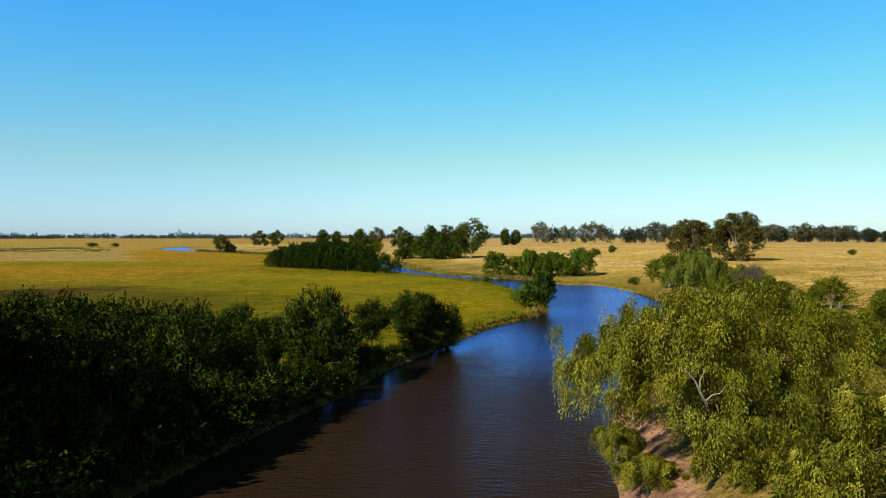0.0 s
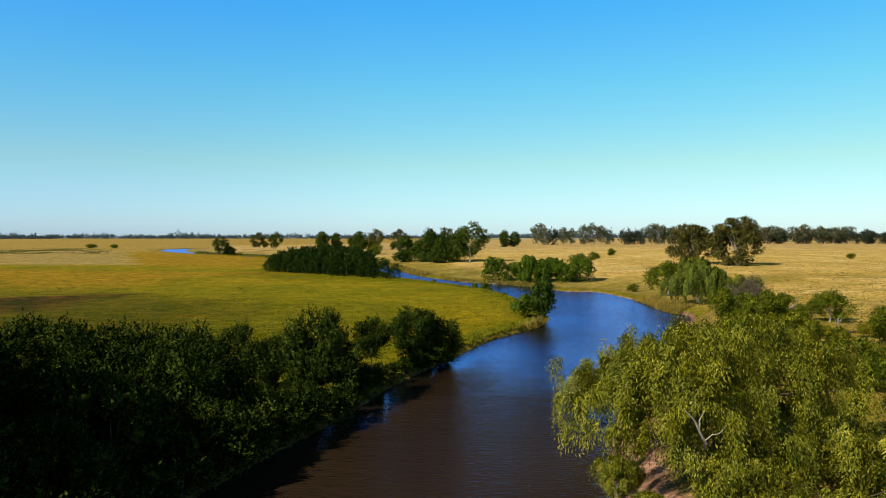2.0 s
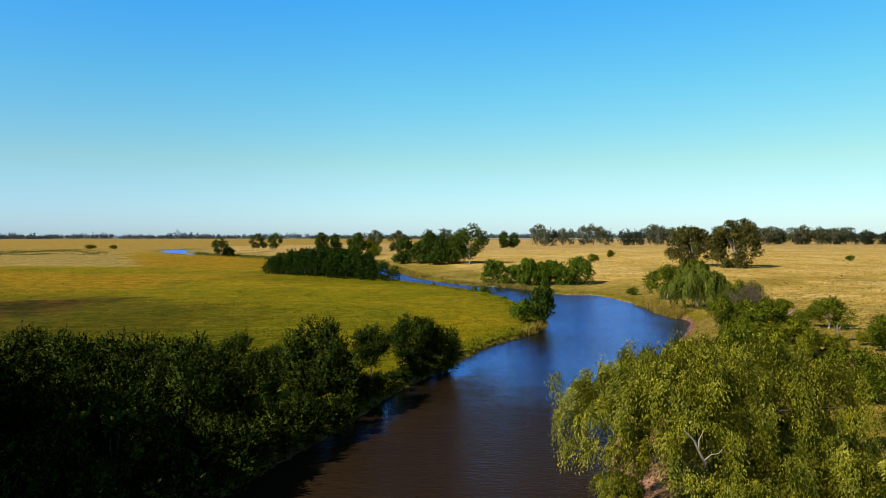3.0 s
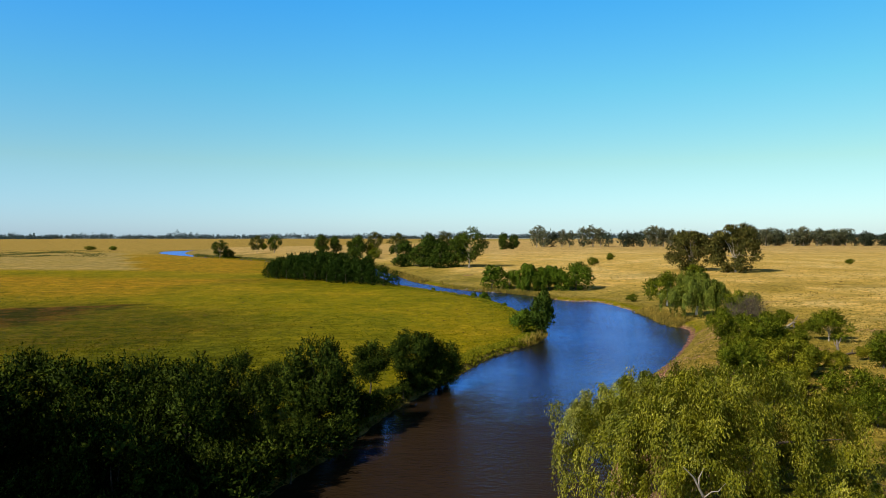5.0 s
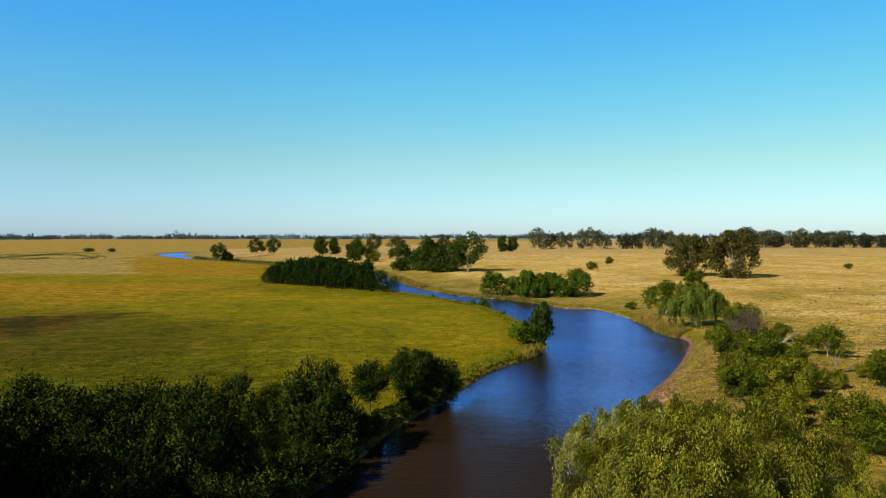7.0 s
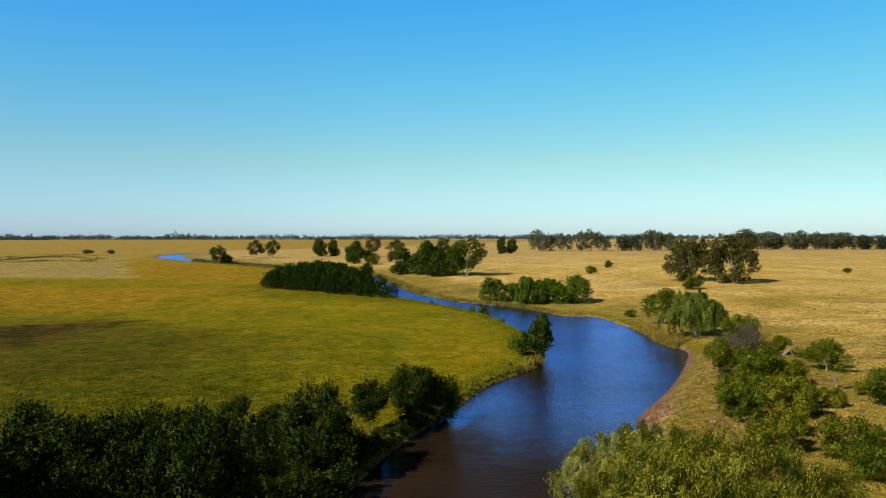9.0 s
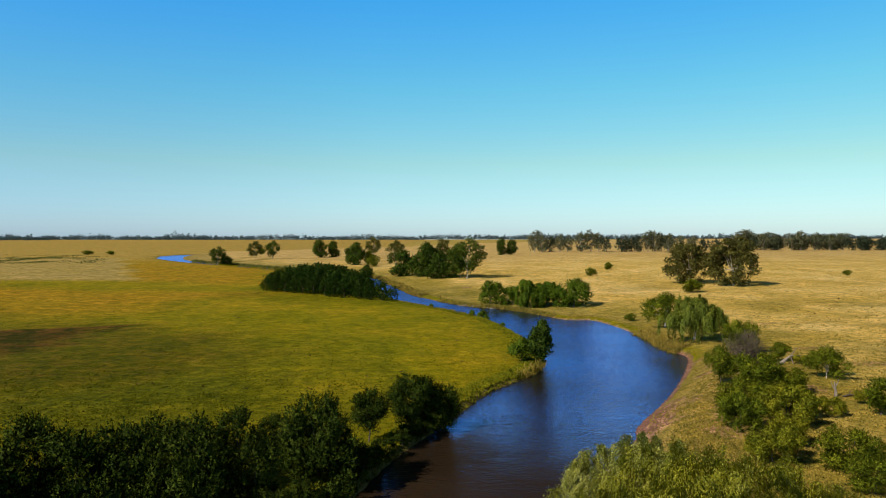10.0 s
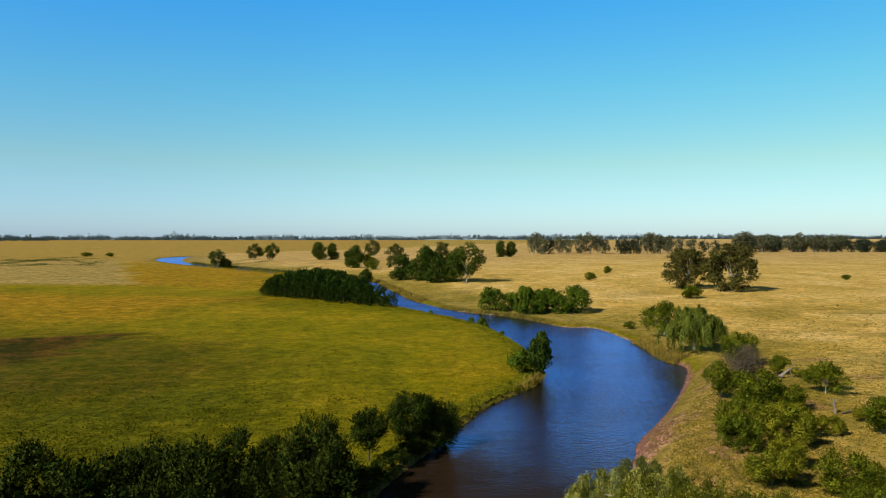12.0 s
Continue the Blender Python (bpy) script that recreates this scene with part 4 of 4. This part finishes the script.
FIELD = ((dark[0], -1, 417, 1.2, 0.85), (dark[1], -12, 442, 1.15, 0.85), (dark[0], -6, 470, 1.1, 1.2), (gum[0], -10, 540, 0.9, 1.0), (gum[1], -71, 765, 1.1, 1.0), (dark[1], -70, 590, 1.2, 1.1),
         (dark[0], -79, 640, 0.9, 1.0), (dark[1], -131, 780, 1.2, 1.15), (dark[0], -118, 790, 1.1, 1.1), (gum[2], -189, 728, 0.95, 1.0), (gum[0], -173, 735, 1.0, 1.0), (gum[0], -203, 650, 0.95, 0.92),
         (dark[1], -196, 655, 0.9, 0.8), (dark[0], 70, 800, 1.0, 1.25), (dark[1], 82, 805, 1.0, 1.2), (dark[0], -46, 440, 0.8, 0.9), (far_bush, -60, 600, 1.6, 1.2), (far_bush, -52, 560, 1.4, 1.1), (far_bush, 17, 470, 1.4, 0.8), (far_bush, -450, 974, 1.9, 0.5),
         (far_bush, -482, 974, 2.0, 0.5), (far_bush, -225, 900, 1.4, 1.0))
for k, (ob, x, y, s, tall) in enumerate(FIELD):
    again(ob, x, y, 71 * k, s, tall)
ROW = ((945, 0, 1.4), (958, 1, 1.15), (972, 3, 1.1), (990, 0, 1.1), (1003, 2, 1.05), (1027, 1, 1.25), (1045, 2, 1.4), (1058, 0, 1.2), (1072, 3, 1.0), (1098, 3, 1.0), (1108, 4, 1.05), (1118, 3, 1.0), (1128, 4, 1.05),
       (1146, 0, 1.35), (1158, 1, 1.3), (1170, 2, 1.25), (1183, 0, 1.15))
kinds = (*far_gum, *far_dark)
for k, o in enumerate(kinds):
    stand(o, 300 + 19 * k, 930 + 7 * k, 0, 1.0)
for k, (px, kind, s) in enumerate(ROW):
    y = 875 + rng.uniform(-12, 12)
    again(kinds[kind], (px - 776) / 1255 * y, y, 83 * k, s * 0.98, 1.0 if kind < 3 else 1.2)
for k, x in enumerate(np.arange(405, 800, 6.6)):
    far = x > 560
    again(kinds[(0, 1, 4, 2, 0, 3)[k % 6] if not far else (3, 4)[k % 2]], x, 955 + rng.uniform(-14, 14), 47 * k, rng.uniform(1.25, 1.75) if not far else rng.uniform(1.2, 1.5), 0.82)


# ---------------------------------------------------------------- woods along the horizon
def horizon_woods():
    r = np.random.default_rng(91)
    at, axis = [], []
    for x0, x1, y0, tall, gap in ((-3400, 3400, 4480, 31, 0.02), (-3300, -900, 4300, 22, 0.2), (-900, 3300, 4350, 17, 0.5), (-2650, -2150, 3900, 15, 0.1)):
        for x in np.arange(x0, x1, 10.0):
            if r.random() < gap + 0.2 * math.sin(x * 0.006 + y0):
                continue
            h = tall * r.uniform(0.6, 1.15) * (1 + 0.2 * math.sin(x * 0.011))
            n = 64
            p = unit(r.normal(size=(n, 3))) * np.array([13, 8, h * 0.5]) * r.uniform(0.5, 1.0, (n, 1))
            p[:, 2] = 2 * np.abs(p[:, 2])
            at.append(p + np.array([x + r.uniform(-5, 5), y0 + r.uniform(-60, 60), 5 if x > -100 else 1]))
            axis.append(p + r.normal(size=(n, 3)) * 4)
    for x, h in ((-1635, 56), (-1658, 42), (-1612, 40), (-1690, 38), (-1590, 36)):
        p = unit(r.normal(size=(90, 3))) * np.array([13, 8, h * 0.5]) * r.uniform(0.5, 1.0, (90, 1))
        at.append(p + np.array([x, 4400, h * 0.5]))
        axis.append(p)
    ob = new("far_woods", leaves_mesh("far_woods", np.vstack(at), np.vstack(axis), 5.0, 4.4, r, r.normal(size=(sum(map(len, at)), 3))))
    # leaf colour already holds the blue haze of the distance
    ob.data.materials.append(LEAF_FAR_HAZED)
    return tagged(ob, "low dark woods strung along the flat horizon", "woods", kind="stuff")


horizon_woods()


# ---------------------------------------------------------------- dead wood on the right bank
def snag():
    root = tagged(new("fallen_tree"), "bleached fallen dead tree with broken limbs", "dead tree")
    part("trunk", tube_mesh("trunk", [[((-0.2, -0.1, 0.15), 0.32), ((0.4, 0.0, 0.5), 0.36), ((1.0, 0.2, 0.9), 0.25), ((1.9, 0.4, 1.5), 0.15), ((2.6, 0.6, 2.2), 0.09), ((3.2, 0.8, 2.9), 0.04)]]), BARK_SNAG, root)
    for line in ([((1.9, 0.4, 1.5), 0.13), ((2.8, 0.2, 1.55), 0.1), ((3.8, 0.0, 1.75), 0.035)], [((1.9, 0.4, 1.5), 0.14), ((2.2, 0.3, 0.7), 0.11), ((2.4, 0.2, -0.1), 0.08)],
                 [((0.2, 0.1, 0.3), 0.24), ((-0.5, -0.3, 0.4), 0.16), ((-1.0, -0.5, 0.1), 0.08)]):
        part("limb", tube_mesh("limb", [line], 6), BARK_SNAG, root)
    return root


stand(snag(), 62.0, 128.3, 0)


def stump():
    root = tagged(new("dead_stump"), "grey dead stump with a broken top in dry grass", "dead tree")
    part("trunk", tube_mesh("trunk", [[((0, 0, -0.2), 0.4), ((0.05, 0, 0.8), 0.3), ((-0.1, 0, 1.8), 0.24), ((-0.2, 0.1, 2.8), 0.12)]]), BARK_SNAG, root)
    for line in ([((-0.1, 0, 1.8), 0.16), ((0.5, 0.1, 2.5), 0.1), ((0.8, 0.2, 3.2), 0.04)], [((0, 0, 1.2), 0.14), ((-0.7, 0, 2.0), 0.08), ((-0.9, 0.1, 2.9), 0.03)]):
        part("limb", tube_mesh("limb", [line], 6), BARK_SNAG, root)
    return root


stand(stump(), 57.4, 102.3, 0, 0.68, 1.15)


def branch():
    root = tagged(new("fallen_branch"), "crooked dead branch lying on the grass", "branch")
    part("limb", tube_mesh("limb", [[((0, 0, 0.12), 0.16), ((1.2, 0.4, 0.3), 0.13), ((2.2, 0.5, 0.2), 0.1), ((3.2, 1.1, 0.5), 0.05)]], 6), BARK_BROWN, root)
    part("twig", tube_mesh("twig", [[((1.2, 0.4, 0.3), 0.09), ((1.6, 1.0, 0.6), 0.06), ((2.1, 1.4, 0.9), 0.03)]], 5), BARK_BROWN, root)
    return root


stand(branch(), 58.2, 101.8, 0)


# ---------------------------------------------------------------- grass, reeds and rubble
TUFT_GREEN = leaf_material("green_tufts", (0.14, 0.132, 0.005), (0.225, 0.19, 0.007), (0.32, 0.24, 0.014), 0.2, 0.8, 0.02, 3.0)
TUFT_STRAW = leaf_material("straw_tufts", (0.30, 0.205, 0.05), (0.41, 0.28, 0.078), (0.52, 0.365, 0.125), 0.2, 0.8, 0.02, 3.0)
TUFT_OLIVE = leaf_material("olive_tufts", (0.15, 0.118, 0.024), (0.24, 0.185, 0.04), (0.35, 0.265, 0.075), 0.2, 0.8, 0.02, 3.0)
TUFT_BANK = leaf_material("bank_tufts", (0.075, 0.09, 0.006), (0.135, 0.145, 0.010), (0.21, 0.205, 0.02), 0.2, 0.7, 0.02, 3.0)
TUFT_LUSH = leaf_material("lush_tufts", (0.06, 0.068, 0.004), (0.105, 0.108, 0.006), (0.17, 0.16, 0.011), 0.2, 0.7, 0.02, 3.0)


def blades(name, label, x, y, high, wide, per, mat, seed, category="grass", splay=0.5):
    """Upright blades in tufts, rooted on the ground; nothing that anyone could count."""
    r = np.random.default_rng(seed)
    z = land(x, y)[0]
    keep = z > -0.35
    x, y, z, high = x[keep], y[keep], z[keep], (high if np.ndim(high) == 0 else high[keep])
    n = len(x)
    at = np.repeat(np.column_stack([x, y, z - 0.03]), per, axis=0) + r.normal(size=(n * per, 3)) * np.array([0.12, 0.12, 0]) * (np.repeat(np.broadcast_to(high, n), per) / 0.4)[:, None]
    axis = r.normal(size=(n * per, 3)) * splay + np.array([0, 0, 1.0])
    axis[:, 2] = np.abs(axis[:, 2])
    ob = new(name, leaves_mesh(name, at, axis, np.repeat(np.broadcast_to(high, n), per), np.repeat(np.broadcast_to(wide, n), per), r, np.array([*SUN_FROM, 0.25]) + 0.5 * r.normal(size=at.shape), 0.12, 0.3, 0.8, np.array([SUN_FROM.x * 0.4, SUN_FROM.y * 0.4, 1.0])))
    ob.data.materials.append(mat)
    return tagged(ob, label, category, kind="stuff")


def along(line, y0, y1, count, seed, inward, outward):
    """Places scattered along a stretch of a bank."""
    r = np.random.default_rng(seed)
    pick = line[(line[:, 1] >= y0) & (line[:, 1] <= y1)]
    k = r.integers(0, len(pick) - 1, count)
    s = r.random(count)[:, None]
    p = pick[k] * (1 - s) + pick[k + 1] * s
    way = unit(pick[k + 1] - pick[k])
    off = r.uniform(-outward, inward, count)
    return p[:, 0] + way[:, 1] * off, p[:, 1] - way[:, 0] * off


def scatter(count, seed, x0, x1, y0, y1, right_side, clear=1.0):
    """Places spread evenly over the picture's depth: thin far off, thick close by."""
    r = np.random.default_rng(seed)
    y = 1 / r.uniform(1 / y1, 1 / y0, count)
    x = r.uniform(x0, x1, count) * y
    z, dl, dr, right = land(x, y)
    ok = (right == right_side) & (np.minimum(dl, dr) > clear) & (z > 0.1)
    return x[ok], y[ok]


gx, gy = scatter(70000, 101, -0.66, 0.16, 85, 420, False)
clump = smooth(wobble(gx, gy, 4.0, 3.0) + 0.6 * wobble(gx, gy, 17, 5.0), -0.3, 0.7)
pickd = np.random.default_rng(7).random(len(gx)) < 0.25 + 0.75 * clump
damp = (gy + 0.6 * gx + 25 * wobble(gx, gy, 30, 2.0) < 165) & (gx < -8)
scorched = (gx < -84) & (gy > 140) & (gy < 206)
blades("pasture_grass", "tufts of yellow-green pasture grass", gx[pickd & ~damp & ~scorched], gy[pickd & ~damp & ~scorched], 0.24, 0.26, 2, TUFT_GREEN, 102)
blades("pasture_grass", "tufts of deep green pasture grass", gx[pickd & damp & ~scorched], gy[pickd & damp & ~scorched], 0.2, 0.24, 2, TUFT_LUSH, 126)
gx, gy = scatter(70000, 103, 0.12, 0.66, 60, 480, True, 5.0)
clump = smooth(wobble(gx, gy, 4.0, 1.0) + 0.6 * wobble(gx, gy, 15, 2.0), -0.3, 0.7)
pickd = np.random.default_rng(8).random(len(gx)) < 0.2 + 0.8 * clump
inner = distance(gx, gy, RIGHT_BANK) < 44 + 10 * wobble(gx, gy, 12, 3.0)
blades("dry_grass", "tussocks of straw-coloured dry grass", gx[pickd & ~inner], gy[pickd & ~inner], 0.36, 0.28, 2, TUFT_STRAW, 104)
blades("rough_grass", "rough olive-green grass on the bank slope", gx[pickd & inner], gy[pickd & inner], 0.24, 0.16, 3, TUFT_OLIVE, 124)
ax, ay = along(LEFT_BANK, 70, 300, 5200, 105, -0.1, 4.5)
blades("bank_grass", "lush green grass along the water's edge", ax, ay, 0.45, 0.22, 3, TUFT_BANK, 106)
ax, ay = along(RIGHT_BANK, 55, 240, 3000, 107, 9.0, -1.5)
blades("bank_grass", "patchy green grass on the right bank", ax, ay, 0.26, 0.12, 3, TUFT_OLIVE, 108)
rx, ry = along(RIGHT_BANK, 236, 300, 1100, 109, 2.2, 0.6)
blades("reeds", "low brown-green reeds at the river bend", rx, ry, np.random.default_rng(147).uniform(0.3, 1.2, len(rx)), 0.16, 4, LEAF_REED, 125, "reeds", 0.4)
rx, ry = along(RIGHT_BANK, 164, 198, 1000, 109, 3.0, 0.8)
blades("reeds", "brown-green reeds standing along the bank", rx, ry, np.random.default_rng(140).uniform(0.6, 1.5, len(rx)), 0.13, 5, LEAF_REED, 110, "reeds", 0.4)
rx, ry = along(LEFT_BANK, 134, 150, 70, 111, 0.4, 1.2)
blades("reeds", "brown-green reeds round the grassy point", rx, ry, 1.3, 0.16, 4, LEAF_REED, 112, "reeds", 0.25)
rx, ry = along(RIGHT_BANK, 300, 470, 1500, 113, 4.5, 0.5)
thick = wobble(rx, ry, 9, 2.0) > -0.15
rx, ry = rx[thick], ry[thick]
blades("reeds", "brown-green reeds along the far bank", rx, ry, np.random.default_rng(146).uniform(0.4, 1.5, len(rx)), 0.26, 4, LEAF_REED, 114, "reeds", 0.25)
rx, ry = along(LEFT_BANK, 240, 300, 260, 115, 0.3, 1.6)
blades("reeds", "low reeds fringing the meadow bank", rx, ry, 0.65, 0.2, 4, LEAF_REED, 116, "reeds", 0.3)
tx, ty = scatter(420, 117, 0.08, 0.62, 190, 950, True, 20.0)
blades("thistles", "dark dry thistles dotted over the pasture", tx, ty, 0.4, 0.2, 5, LEAF_DRY, 118, "thistles", 0.6)
tx, ty = scatter(90, 119, -0.64, 0.05, 120, 900, False, 6.0)
blades("thistles", "small dark weeds dotted over the meadow", tx, ty, 0.35, 0.3, 5, LEAF_DRY, 120, "thistles", 0.8)
rx, ry = along(RIGHT_BANK, 470, 760, 1300, 141, 3.5, 0.6)
blades("reeds", "dark green reeds along the narrow upper creek", rx, ry, np.random.default_rng(145).uniform(0.4, 1.6, len(rx)), 0.6, 4, LEAF_GUM, 142, "reeds", 0.3)
rx, ry = along(LEFT_BANK, 500, 700, 700, 143, 0.2, 2.0)
blades("reeds", "ochre grass fringing the narrow upper creek", rx, ry, 0.9, 0.5, 4, TUFT_GREEN, 144, "reeds", 0.3)
rr = np.random.default_rng(121)
ry = rr.uniform(660, 1000, 16000)
rx = rr.uniform(-0.64, -0.45, 16000) * ry
wet = smooth(wobble(rx, ry, 42, 2.0) + 0.7 * wobble(rx, ry, 15, 4.0), -0.2, 0.7) * (1 - smooth(rx / ry, -0.51, -0.46)) * np.exp(-((ry - 800) / 110) ** 2)
kept = rr.random(16000) < wet
rx, ry = rx[kept], ry[kept]
blades("rushes", "dark rushes in a wet strip of the meadow", rx, ry, 0.6, 1.3, 3, LEAF_GUM, 123, "rushes", 0.5)


def stones(name, label, x, y, size, mat, seed):
    """Broken clods and stones, each a knocked-about block, too many to count."""
    r = np.random.default_rng(seed)
    z = np.maximum(land(x, y)[0], -0.1)
    cube = np.array([(a, b, c) for a in (-1, 1) for b in (-1, 1) for c in (-1, 1)], float)
    n = len(x)
    co = np.repeat(cube[None], n, axis=0) * r.uniform(0.55, 1.1, (n, 8, 3)) * (size * r.uniform(0.4, 1.3, n))[:, None, None] * np.array([1, 0.8, 0.5])
    a = r.uniform(0, 6.28, n)
    turn = np.stack([np.stack([np.cos(a), -np.sin(a)], 1), np.stack([np.sin(a), np.cos(a)], 1)], 1)
    co[:, :, :2] = np.einsum("nij,nkj->nki", turn, co[:, :, :2])
    co += np.column_stack([x, y, z + 0.1 * size])[:, None, :]
    quad = np.array(((0, 1, 3, 2), (4, 6, 7, 5), (0, 4, 5, 1), (2, 3, 7, 6), (0, 2, 6, 4), (1, 5, 7, 3)))
    ob = new(name, quads_mesh(name, co.reshape(-1, 3), (quad[None] + 8 * np.arange(n)[:, None, None]).reshape(-1, 4)))
    ob.data.materials.append(mat)
    return tagged(ob, label, "stones", kind="stuff")


RED_STONE, PALE_STONE = bark_material("red_clods", (0.09, 0.035, 0.02), (0.27, 0.12, 0.075), 3.0), bark_material("pale_stones", (0.2, 0.16, 0.12), (0.45, 0.39, 0.31), 3.0)
sx, sy = along(RIGHT_BANK, 84, 165, 900, 131, 0.9, 0.3)
stones("bank_rubble", "broken red earth clods along the waterline", sx, sy, 0.15, RED_STONE, 132)
sx, sy = along(RIGHT_BANK, 92, 108, 700, 137, 4.2, -0.2)
stones("bank_rubble", "scattered red stones and clods on the bare beach", sx, sy, 0.11, RED_STONE, 138)
sx, sy = along(RIGHT_BANK, 198, 232, 60, 133, 0.9, 0.3)
stones("shore_stones", "pale stones along the edge of the bend", sx, sy, 0.2, PALE_STONE, 134)
sx, sy = along(RIGHT_BANK, 264, 280, 40, 135, 1.6, 0.6)
stones("shore_stones", "pale stones and driftwood below the bend trees", sx, sy, 0.4, PALE_STONE, 136)
for k, (x, y, size) in enumerate(((14.0, 236, 0.55), (11.0, 243, 0.42), (15.4, 232, 0.35), (-3.0, 268, 0.35), (19.0, 214, 0.25))):
    again(point_bush, x, y, 90 * k, size, 1.1)
